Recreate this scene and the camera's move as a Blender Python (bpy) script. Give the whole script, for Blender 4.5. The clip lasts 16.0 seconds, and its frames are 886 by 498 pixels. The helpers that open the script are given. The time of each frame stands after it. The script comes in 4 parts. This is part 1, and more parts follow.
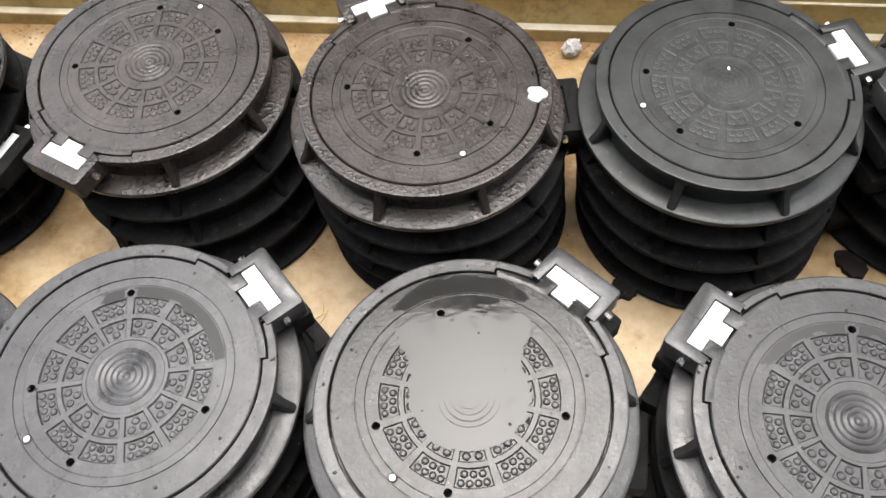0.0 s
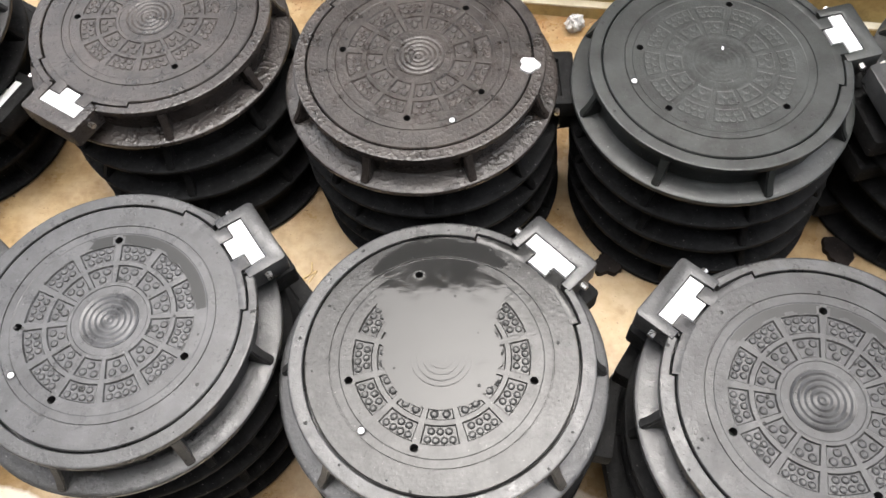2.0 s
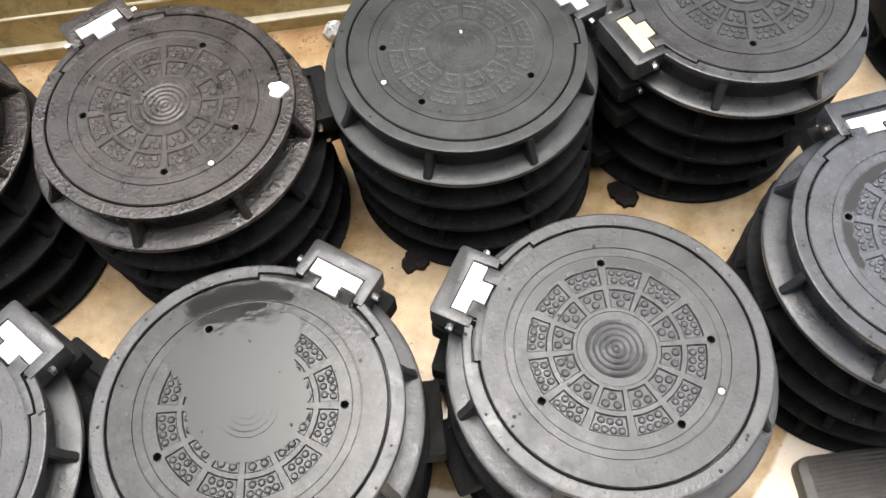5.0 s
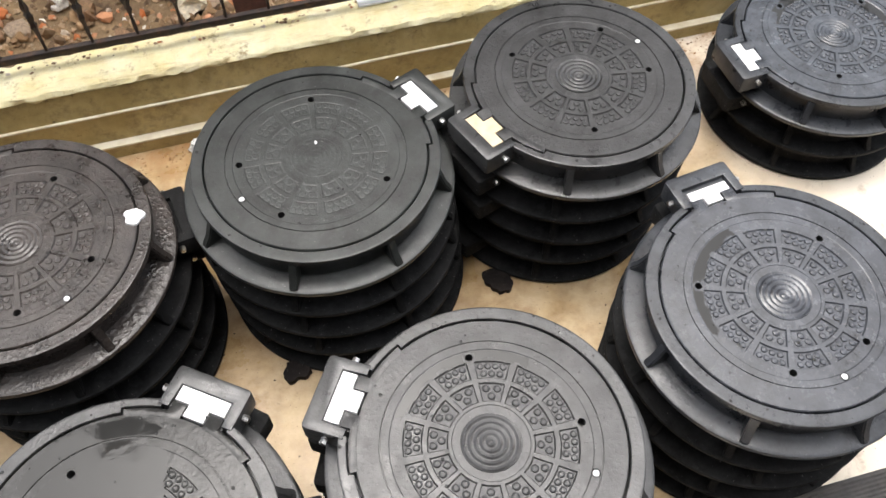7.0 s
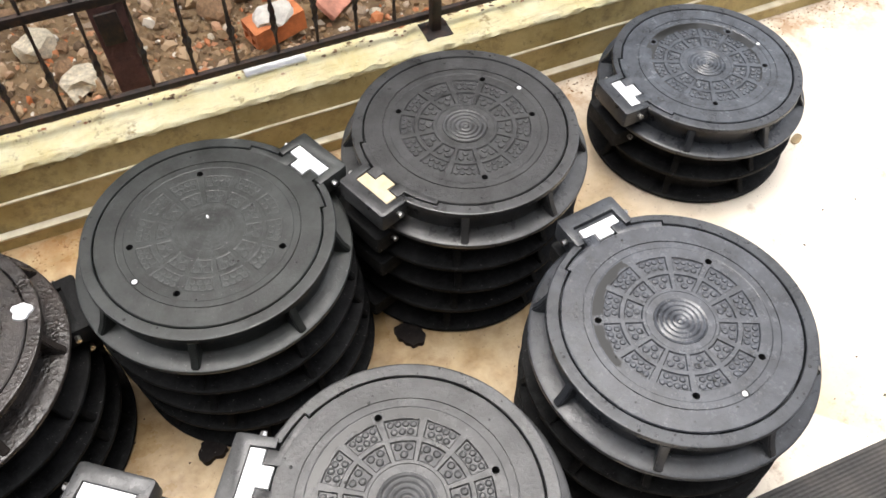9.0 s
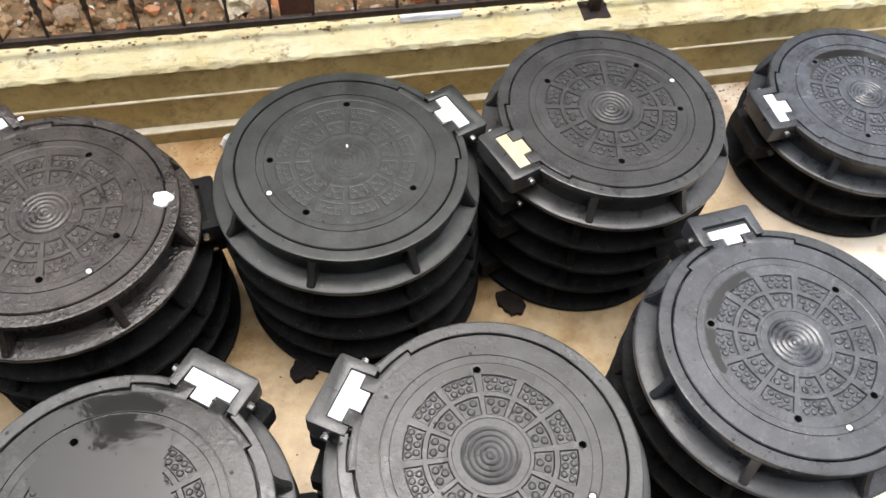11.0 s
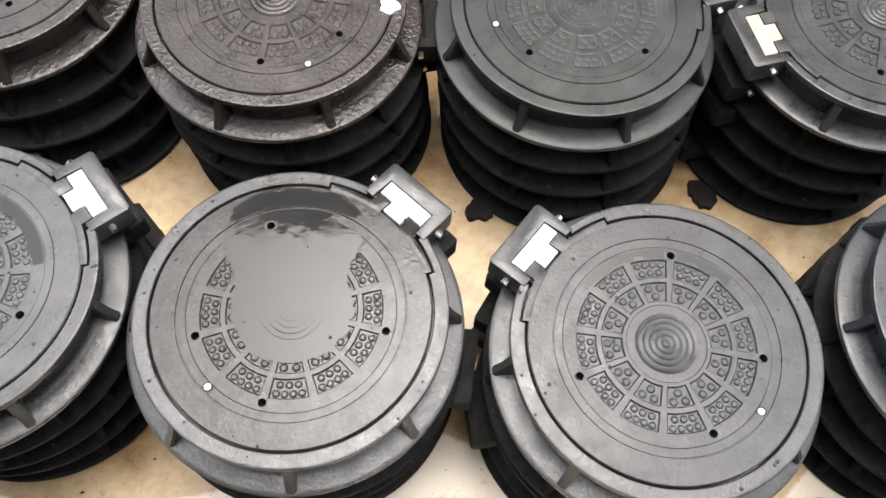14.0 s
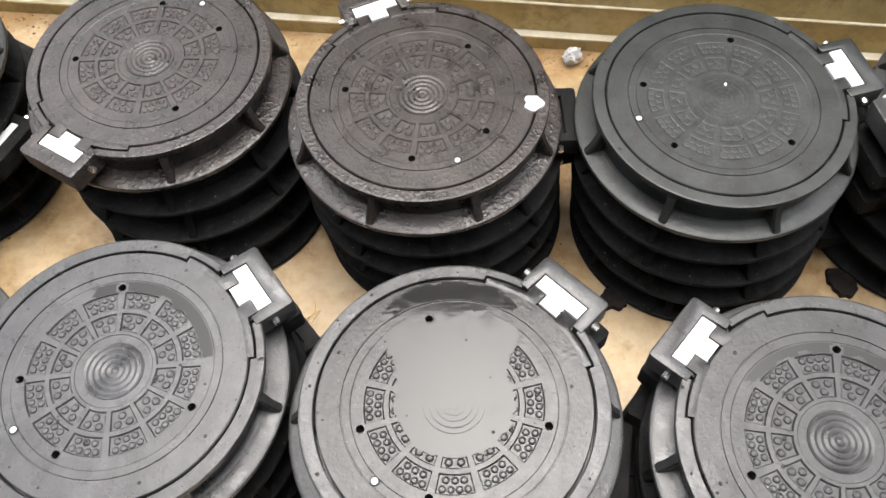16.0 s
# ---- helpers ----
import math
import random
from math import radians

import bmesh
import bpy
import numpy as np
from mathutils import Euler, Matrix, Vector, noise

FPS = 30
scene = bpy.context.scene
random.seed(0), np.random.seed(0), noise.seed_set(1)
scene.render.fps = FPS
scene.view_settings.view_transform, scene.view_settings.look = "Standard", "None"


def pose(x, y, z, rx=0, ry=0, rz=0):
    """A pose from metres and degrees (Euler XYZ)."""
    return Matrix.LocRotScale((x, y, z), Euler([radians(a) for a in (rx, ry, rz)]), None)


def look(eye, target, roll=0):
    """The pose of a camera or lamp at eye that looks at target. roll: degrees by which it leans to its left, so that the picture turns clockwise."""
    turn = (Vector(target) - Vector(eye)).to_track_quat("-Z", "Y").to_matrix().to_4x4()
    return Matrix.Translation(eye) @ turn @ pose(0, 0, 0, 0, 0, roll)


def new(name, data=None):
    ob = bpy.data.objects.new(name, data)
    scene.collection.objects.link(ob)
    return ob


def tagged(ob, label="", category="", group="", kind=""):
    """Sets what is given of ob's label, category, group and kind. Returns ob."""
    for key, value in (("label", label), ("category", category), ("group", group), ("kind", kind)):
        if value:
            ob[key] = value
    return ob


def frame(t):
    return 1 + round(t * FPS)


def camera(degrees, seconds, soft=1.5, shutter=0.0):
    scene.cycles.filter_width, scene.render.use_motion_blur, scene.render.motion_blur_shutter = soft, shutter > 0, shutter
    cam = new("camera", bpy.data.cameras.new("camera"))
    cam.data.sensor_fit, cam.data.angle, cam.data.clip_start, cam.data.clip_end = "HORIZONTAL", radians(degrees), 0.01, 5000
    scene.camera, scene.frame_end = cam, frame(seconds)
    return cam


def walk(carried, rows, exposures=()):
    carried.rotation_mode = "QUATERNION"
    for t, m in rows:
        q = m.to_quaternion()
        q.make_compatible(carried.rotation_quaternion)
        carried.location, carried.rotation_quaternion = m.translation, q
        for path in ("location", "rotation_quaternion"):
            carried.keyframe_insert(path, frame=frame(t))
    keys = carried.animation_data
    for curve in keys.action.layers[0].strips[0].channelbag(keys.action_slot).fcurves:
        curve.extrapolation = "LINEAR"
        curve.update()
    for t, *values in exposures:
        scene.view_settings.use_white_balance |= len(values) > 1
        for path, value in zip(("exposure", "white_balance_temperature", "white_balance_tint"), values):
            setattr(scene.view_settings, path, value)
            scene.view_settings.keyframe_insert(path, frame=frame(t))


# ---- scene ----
cam = camera(56.0, 16.0, soft=1.6)
PATH = [
    (0, (0.083, 0.096, 2.421), (0.016, 1.077, 0.680), -5.8),
    (0.5, (0.06, 0.078, 2.422), (-0.047, 1.033, 0.668), -5.8),
    (1, (0.064, 0.061, 2.428), (-0.066, 1.027, 0.682), -6.5),
    (1.5, (0.099, 0.038, 2.423), (-0.027, 0.976, 0.661), -6.6),
    (2, (0.164, 0.049, 2.429), (0.063, 0.984, 0.664), -4.9),
    (2.5, (0.224, 0.089, 2.444), (0.154, 1.044, 0.688), -5.4),
    (3, (0.259, 0.086, 2.448), (0.227, 1.086, 0.716), -5.0),
    (3.5, (0.297, 0.087, 2.438), (0.346, 1.043, 0.682), -2.5),
    (4, (0.33, 0.086, 2.438), (0.464, 1.019, 0.674), -1.4),
    (4.2, (0.34, 0.092, 2.439), (0.487, 1.013, 0.670), -1.8),
    (6.3, (0.492, 0.077, 2.448), (0.821, 0.928, 0.669), 0.5),
    (6.5, (0.501, 0.081, 2.454), (0.864, 0.947, 0.688), 1.4),
    (7, (0.54, 0.081, 2.482), (0.971, 1.067, 0.796), 0.9),
    (7.5, (0.578, 0.065, 2.490), (1.085, 1.095, 0.852), 0.9),
    (8, (0.622, 0.05, 2.494), (1.194, 1.072, 0.872), 0.3),
    (8.2, (0.641, 0.05, 2.499), (1.257, 1.053, 0.882), 0.4),
    (10.3, (0.569, 0.043, 2.491), (1.122, 1.079, 0.872), 5.3),
    (10.5, (0.553, 0.041, 2.489), (1.07, 1.095, 0.870), 5.1),
    (11, (0.501, 0.034, 2.474), (0.926, 1.088, 0.828), 5.4),
    (11.5, (0.471, 0.041, 2.467), (0.815, 1.081, 0.793), 5.7),
    (12, (0.443, 0.039, 2.446), (0.724, 1.032, 0.733), 8.6),
    (12.5, (0.428, 0.046, 2.437), (0.664, 0.998, 0.694), 10.4),
    (13, (0.426, 0.053, 2.435), (0.649, 0.984, 0.680), 9.4),
    (13.5, (0.382, 0.062, 2.414), (0.525, 0.929, 0.617), 7.2),
    (14, (0.326, 0.085, 2.407), (0.413, 0.892, 0.579), 5.4),
    (14.5, (0.261, 0.095, 2.396), (0.316, 0.888, 0.560), 5.1),
    (15, (0.202, 0.101, 2.412), (0.176, 0.954, 0.603), 1.0),
    (15.5, (0.152, 0.102, 2.428), (0.079, 1.032, 0.659), -3.2),
    (16, (0.106, 0.108, 2.440), (0.039, 1.085, 0.696), -3.8),
]
# the film camera darkens a little while the bright floor is in view
walk(cam, [(t, look(eye, target, roll)) for t, eye, target, roll in PATH],
     exposures=[(0.0, 1.77), (1.0, 1.77), (2.0, 1.82), (4.0, 1.84), (6.5, 1.74), (7.0, 1.62), (8.0, 1.58), (10.5, 1.55), (11.5, 1.60), (12.5, 1.72), (13.0, 1.75), (13.5, 1.82), (14.0, 1.90), (14.5, 1.92), (15.0, 1.88), (15.5, 1.80), (16.0, 1.78)])
SKY, SUN, FACADE = 0.15, 0.20, 12.3

# ---------------------------------------------------------------- world and light
world = bpy.data.worlds.new("sky")
scene.world = world
world.use_nodes = True
wn = world.node_tree.nodes
sky = wn.new("ShaderNodeTexSky")
sky.sky_type, sky.sun_disc = "NISHITA", False
sky.sun_elevation, sky.sun_rotation = radians(74), radians(4)
sky.air_density, sky.dust_density, sky.ozone_density = 1.0, 6.0, 1.0
pale = wn.new("ShaderNodeHueSaturation")       # cloud cover takes most of the blue out
pale.inputs["Saturation"].default_value = 0.35
wn["Background"].inputs["Strength"].default_value = SKY
world.node_tree.links.new(sky.outputs["Color"], pale.inputs["Color"])
world.node_tree.links.new(pale.outputs["Color"], wn["Background"].inputs["Color"])
sun = new("sun", bpy.data.lights.new("sun", "SUN"))
sun.data.energy, sun.data.angle, sun.data.color = SUN, radians(60), (1.0, 0.97, 0.93)
sun.matrix_world = look((0.2, 2.75, 9.6), (0, 0, 0))


# ---------------------------------------------------------------- materials
def material(name, base, rough=0.6, metal=0.0, spec=0.5):
    m = bpy.data.materials.new(name)
    m.use_nodes = True
    b = m.node_tree.nodes["Principled BSDF"]
    b.inputs["Base Color"].default_value = (*base, 1)
    b.inputs["Roughness"].default_value = rough
    b.inputs["Metallic"].default_value = metal
    b.inputs["Specular IOR Level"].default_value = spec
    return m


def coords(m, kind="Object"):
    return m.node_tree.nodes.new("ShaderNodeTexCoord").outputs[kind]


def noise_tex(m, scale, detail=6, rough=0.6, src=None, kind="Object"):
    n = m.node_tree.nodes.new("ShaderNodeTexNoise")
    n.inputs["Scale"].default_value, n.inputs["Detail"].default_value, n.inputs["Roughness"].default_value = scale, detail, rough
    m.node_tree.links.new(src or coords(m, kind), n.inputs["Vector"])
    return n.outputs["Fac"]


def ramp(m, fac, stops):
    r = m.node_tree.nodes.new("ShaderNodeValToRGB")
    while len(r.color_ramp.elements) < len(stops):
        r.color_ramp.elements.new(0.5)
    for e, (p, c) in zip(r.color_ramp.elements, stops):
        e.position = p
        e.color = (*c, 1) if isinstance(c, tuple) else (c, c, c, 1)
    m.node_tree.links.new(fac, r.inputs["Fac"])
    return r.outputs["Color"]


def mix(m, fac, a, b, blend="MIX"):
    n = m.node_tree.nodes.new("ShaderNodeMix")
    n.data_type, n.blend_type = "RGBA", blend
    for sock, v in ((n.inputs[0], fac), (n.inputs[6], a), (n.inputs[7], b)):
        if isinstance(v, (int, float)):
            sock.default_value = v
        elif isinstance(v, tuple):
            sock.default_value = (*v, 1)
        else:
            m.node_tree.links.new(v, sock)
    return n.outputs[2]


def put(m, socket, value):
    m.node_tree.links.new(value, m.node_tree.nodes["Principled BSDF"].inputs[socket])


def bump(m, fac, strength=0.3, distance=0.002, after=None):
    n = m.node_tree.nodes.new("ShaderNodeBump")
    n.inputs["Strength"].default_value, n.inputs["Distance"].default_value = strength, distance
    m.node_tree.links.new(fac, n.inputs["Height"])
    if after:
        m.node_tree.links.new(after, n.inputs["Normal"])
    put(m, "Normal", n.outputs["Normal"])
    return n.outputs["Normal"]


def polymer(name, tone, rough, wet, rugged=0.3, spec=0.5, crust=0.0):
    """Black filled-plastic casting: mottled, scuffed, damp in places."""
    m = material(name, tone, rough, 0.0, spec)
    patch = noise_tex(m, 7, 6, 0.7)
    grain = noise_tex(m, 170, 4, 0.7)
    lumps = noise_tex(m, 95, 3, 0.6)
    light = tuple(min(1, c * 1.65 + 0.006) for c in tone)
    dark = tuple(c * 0.5 for c in tone)
    col = mix(m, ramp(m, patch, [(0.38, 0.0), (0.66, 1.0)]), dark, light)
    smear = ramp(m, noise_tex(m, 30, 7, 0.75), [(0.50, 0.0), (0.72, 0.55)])
    col = mix(m, smear, col, tuple(min(1, c * 2.0 + 0.012) for c in tone))
    specks = ramp(m, noise_tex(m, 85, 3, 0.7), [(0.66, 0.0), (0.73, 1.0)])
    col = mix(m, specks, col, tuple(min(1, c * 2.6 + 0.02) for c in tone))
    dust = ramp(m, noise_tex(m, 170, 2, 0.5), [(0.735, 0.0), (0.77, 1.0)])
    col = mix(m, dust, col, (0.22, 0.21, 0.20))
    put(m, "Base Color", col)
    put(m, "Roughness", ramp(m, noise_tex(m, 13, 8, 0.75), [(0.35, max(0.05, rough - wet)), (0.65, min(1, rough + 0.11))]))
    b = bump(m, grain, 0.22, 0.0012)
    b = bump(m, ramp(m, lumps, [(0.50, 0.0), (0.66, 1.0)]), rugged, 0.0022, b)
    if crust:
        b = bump(m, ramp(m, noise_tex(m, 88, 1, 0.5), [(0.44, 0.0), (0.82, 1.0)]), crust, 0.004, b)
    bump(m, noise_tex(m, 9, 3, 0.5), 0.15, 0.006, b)      # moulding sag
    return m


POLY = polymer("black_polymer", (0.014, 0.014, 0.014), 0.46, 0.10, 0.35)
# darker copy for covers low in a stack: their shade is in the colour
POLY_SHADED = polymer("shaded_matt_polymer", (0.009, 0.009, 0.009), 0.72, 0.06, 0.35, 0.13)
POLY_LID = polymer("black_polymer_lid", (0.024, 0.024, 0.024), 0.42, 0.12)
POLY_WET = polymer("black_polymer_wet", (0.0235, 0.0235, 0.024), 0.35, 0.12, 0.14, 0.47)
POLY_SLICK = polymer("rain_slick_polymer", (0.032, 0.035, 0.042), 0.22, 0.08, 0.08, 0.60)
POLY_DAMP = polymer("damp_polymer", (0.033, 0.033, 0.034), 0.32, 0.11, 0.12, 0.55)
POLY_FLOOD = polymer("flooded_polymer", (0.024, 0.024, 0.023), 0.14, 0.06, 0.04, 0.27, 0.06)
POLY_BROWN = polymer("brownish_polymer", (0.027, 0.0215, 0.0185), 0.36, 0.17, 0.25, 0.5, 0.14)
POLY_CRUST = polymer("crusted_brownish_polymer", (0.027, 0.0215, 0.0185), 0.36, 0.18, 0.14, 0.5, 0.40)
POLY_SIDE = polymer("wet_grey_blue_polymer", (0.027, 0.0295, 0.034), 0.33, 0.12, 0.15, 0.46)
POLY_ROUGH = polymer("crusted_grey_polymer", (0.030, 0.030, 0.030), 0.35, 0.14, 0.14, 0.55, 0.07)
POLY_STUD = polymer("lumpy_black_polymer", (0.024, 0.024, 0.024), 0.40, 0.14, 0.25, 0.5, 0.16)
POLY_GREEN = polymer("greenish_polymer", (0.0190, 0.0212, 0.0196), 0.42, 0.11, 0.12)
POLY_BLUE = polymer("bluish_polymer", (0.036, 0.041, 0.049), 0.20, 0.11, 0.22, 0.62)
# near-black inside the keyholes: the shade of their depth is in the colour
BLACK = material("hole_shade_black", (0.004, 0.004, 0.004), 0.9)

WHITE = material("white_plug_plastic", (0.80, 0.80, 0.79), 0.45)
put(WHITE, "Base Color", ramp(WHITE, noise_tex(WHITE, 30), [(0.3, 0.72), (0.6, 0.84)]))
CREAM = material("cream_plug_plastic", (0.75, 0.66, 0.48), 0.5)
put(CREAM, "Base Color", ramp(CREAM, noise_tex(CREAM, 30), [(0.3, (0.52, 0.41, 0.24)), (0.6, (0.66, 0.55, 0.36))]))
STEEL = material("zinc_bolt", (0.62, 0.60, 0.57), 0.25, 1.0)
put(STEEL, "Roughness", ramp(STEEL, noise_tex(STEEL, 200), [(0.3, 0.15), (0.7, 0.45)]))
WATER = material("rain_water", (0.023, 0.023, 0.022), 0.05, 0.0, 0.225)
_w = bump(WATER, noise_tex(WATER, 22, 2), 0.10, 0.002)
bump(WATER, noise_tex(WATER, 60, 3, 0.6), 0.045, 0.0012, _w)
put(WATER, "Roughness", ramp(WATER, noise_tex(WATER, 16, 6, 0.7), [(0.48, 0.03), (0.62, 0.12), (0.75, 0.26)]))    # drifting scum


# ---------------------------------------------------------------- mesh helpers
def link(name, bm, mats, parent=None, label="", smooth=True, crease=24):
    me = bpy.data.meshes.new(name)
    bm.normal_update()
    bm.to_mesh(me)
    bm.free()
    for m in mats if isinstance(mats, (list, tuple)) else [mats]:
        me.materials.append(m)
    if smooth:
        me.shade_smooth()
        me.set_sharp_from_angle(angle=radians(crease))
    ob = new(name, me)
    if parent:
        ob.parent = parent
    if label:
        tagged(ob, label)
    return ob


def part(name, bm, mat, parent, label="", smooth=True):
    return link(name, bm, mat, parent, label, smooth)


def lathe(profile, n=96, closed=True, a0=0.0, a1=math.tau):
    """A ring turned from (radius, height) pairs round z."""
    bm = bmesh.new()
    full = abs(a1 - a0 - math.tau) < 1e-6
    k = n if full else n + 1
    rows = []
    for i in range(k):
        a = a0 + (a1 - a0) * i / n
        rows.append([bm.verts.new((r * math.cos(a), r * math.sin(a), z)) for r, z in profile])
    m = len(profile)
    for i in range(n):
        p, q = rows[i], rows[(i + 1) % k]
        for j in range(m if closed else m - 1):
            bm.faces.new((p[j], q[j], q[(j + 1) % m], p[(j + 1) % m]))
    if not full and closed:
        bm.faces.new(rows[0])
        bm.faces.new(rows[-1][::-1])
    bmesh.ops.recalc_face_normals(bm, faces=bm.faces)
    return bm


def box(bm, x0, x1, y0, y1, z0, z1, bevel=0.0, m=None):
    vs = [bm.verts.new(p) for p in ((x0, y0, z0), (x1, y0, z0), (x1, y1, z0), (x0, y1, z0), (x0, y0, z1), (x1, y0, z1), (x1, y1, z1), (x0, y1, z1))]
    if m:
        for v in vs:
            v.co = m @ v.co
    fs = [bm.faces.new([vs[i] for i in f]) for f in ((3, 2, 1, 0), (4, 5, 6, 7), (0, 1, 5, 4), (1, 2, 6, 5), (2, 3, 7, 6), (3, 0, 4, 7))]
    if bevel:
        es = list({e for f in fs for e in f.edges})
        bmesh.ops.bevel(bm, geom=es, offset=bevel, segments=2, affect="EDGES", profile=0.5)
    return bm


def prism(outline, z0, z1, bevel=0.0):
    """A straight-sided block over a flat outline."""
    bm = bmesh.new()
    lo = [bm.verts.new((x, y, z0)) for x, y in outline]
    hi = [bm.verts.new((x, y, z1)) for x, y in outline]
    n = len(outline)
    top = bm.faces.new(hi)
    bm.faces.new(lo[::-1])
    for i in range(n):
        bm.faces.new((lo[i], lo[(i + 1) % n], hi[(i + 1) % n], hi[i]))
    bmesh.ops.recalc_face_normals(bm, faces=bm.faces)
    if bevel:
        bmesh.ops.bevel(bm, geom=list(top.edges), offset=bevel, segments=2, affect="EDGES", profile=0.5)
    return bm


# ---------------------------------------------------------------- the manhole covers
UNIT = 0.122            # height of one cover with its frame
R_LID, R_RING, R_BASE = 0.319, 0.358, 0.399
HOLES = [(60, 0.220), (-60, 0.220), (150, 0.220), (210, 0.220)]
PLUG_HOLE = (180, 0.2475)
HALF = math.degrees(math.asin(0.098 / 0.355))   # half the lock housing's angle


def polar(r, deg):
    return r * math.cos(radians(deg)), r * math.sin(radians(deg))


TAB = 31.0              # half the angle over which the lid widens towards its lock


def ring_mesh():
    """The rim of the frame: lip round the lid, cut back at the lock and open where the lock housing sits."""
    g, t = HALF - 1.0, TAB
    stations = [(a, 0.3365) for a in np.linspace(g, t - 0.15, 8)] + [(a, R_LID + 0.0045) for a in np.linspace(t + 0.15, 360 - t - 0.15, 120)] + [(a, 0.3365) for a in np.linspace(360 - t + 0.15, 360 - g, 8)]
    bm = bmesh.new()
    rows = []
    for a, r in stations:
        p = [(r, -0.040), (r, -0.002), (r + 0.002, 0.0), (r + 0.004, 0.0), (R_RING - 0.006, 0.0), (R_RING - 0.0035, 0.0), (R_RING - 0.001, -0.001), (R_RING, -0.0035), (R_RING, -0.018), (0.338, -0.025), (0.338, -0.040)]
        rows.append([bm.verts.new((*polar(q, a), z)) for q, z in p])
    for p, q in zip(rows, rows[1:]):
        for j in range(len(p)):
            bm.faces.new((p[j], q[j], q[(j + 1) % len(p)], p[(j + 1) % len(p)]))
    bm.faces.new(rows[0])
    bm.faces.new(rows[-1][::-1])
    bmesh.ops.recalc_face_normals(bm, faces=bm.faces)
    return bm


def neck_mesh():
    return lathe([(0.300, -0.040), (0.3375, -0.038), (0.3400, -0.094), (0.300, -0.094)], 96)


def flange_mesh():
    p = [(0.300, -0.090), (0.346, -0.0895), (0.352, -0.092), (0.357, -0.0925), (R_BASE - 0.011, -0.0975), (R_BASE - 0.007, -0.098), (R_BASE - 0.002, -0.100), (R_BASE, -0.104), (R_BASE - 0.001, -0.114),
         (R_BASE - 0.006, -0.118), (0.372, -0.118), (0.366, -UNIT), (0.300, -UNIT)]
    return lathe(p, 120)


def rib_mesh():
    """A small buttress between base flange and rim, rounded on its outer edge."""
    bm = bmesh.new()
    prof = [(0.334, -0.018), (0.3570, -0.018), (0.3610, -0.030), (0.374, -0.066), (0.393, -0.094), (0.393, -0.106), (0.334, -0.106)]
    half = [0.013, 0.013, 0.0125, 0.0120, 0.0115, 0.0115, 0.013]
    a = [bm.verts.new((x, -h, z)) for (x, z), h in zip(prof, half)]
    b = [bm.verts.new((x, h, z)) for (x, z), h in zip(prof, half)]
    n = len(prof)
    bm.faces.new(a)
    bm.faces.new(b[::-1])
    for i in range(n):
        bm.faces.new((a[i], b[i], b[(i + 1) % n], a[(i + 1) % n]))
    bmesh.ops.recalc_face_normals(bm, faces=bm.faces)
    bmesh.ops.bevel(bm, geom=[e for e in bm.edges if all(v.co.x > 0.35 for v in e.verts)], offset=0.0035, segments=2, affect="EDGES")
    return bm


def tee(x0, x1, x2, stem, bar):
    """Outline of the T: stem towards the lid's middle, bar across."""
    return [(x0, -stem), (x1, -stem), (x1, -bar), (x2, -bar), (x2, bar), (x1, bar), (x1, stem), (x0, stem)]


def housing_mesh():
    """The lock housing: two arms and a block on the rim round a pocket that is open towards the lid."""
    x0, x2, w, v, d = 0.332, 0.438, 0.098, 0.0685, 0.394
    out = [(x0, -w), (x2 - 0.010, -w), (x2 - 0.003, -w + 0.003), (x2, -w + 0.010), (x2, w - 0.010), (x2 - 0.003, w - 0.003), (x2 - 0.010, w), (x0, w), (x0, v + 0.003), (d, v), (d, -v), (x0, -v - 0.003)]
    bm = prism(out, -0.062, 0.003, 0.0025)
    box(bm, 0.326, d + 0.002, -v - 0.004, v + 0.004, -0.050, -0.012)
    return bm


def plug_mesh():
    return prism(tee(0.3235, 0.3545, 0.3925, 0.027, 0.066), -0.012, 0.0005, 0.0015)


def tab_mesh():
    """One of the two lugs by which the lid reaches into its lock, with the wider edge beside it."""
    r0, r1 = 0.3125, 0.3315
    outline = [polar(r1, a) for a in np.linspace(TAB - 0.8, math.degrees(math.asin(0.068 / r1)), 9)] + [(0.3500, 0.068), (0.3510, 0.066), (0.3510, 0.0305), (0.3190, 0.0305)]
    outline += [polar(r0, a) for a in np.linspace(math.degrees(math.asin(0.0305 / r0)), TAB - 0.8, 9)]
    bm = prism(outline[::-1], -0.030, 0.0002, 0.0008)
    return bm


def bolt_mesh():
    bm = bmesh.new()
    bmesh.ops.create_cone(bm, cap_ends=True, segments=12, radius1=0.004, radius2=0.004, depth=0.222, matrix=pose(0.378, 0, -0.022, 90))
    for s in (-1, 1):
        bmesh.ops.create_cone(bm, cap_ends=True, segments=6, radius1=0.0095, radius2=0.0085, depth=0.016, matrix=pose(0.378, s * 0.108, -0.022, 90))
    return bm


R_DISH = 0.239


def sunk(r, relief=1.0):
    """Height of the lid's upper face: a slightly dished middle with turned rings."""
    z = 0.0
    if r < R_DISH:
        z = -0.0010 * min(1.0, (R_DISH - r) / 0.0022) - 0.0006 * (1 - (r / R_DISH) ** 2)
    if r < 0.072:
        z += relief * (0.0019 * abs(math.cos(math.pi * r / 0.0144)) ** 1.6 - 0.0012)
    elif r < 0.092:
        z -= relief * 0.0013
    return z


PAD_RINGS = ((0.101, 0.150), (0.161, 0.2075))


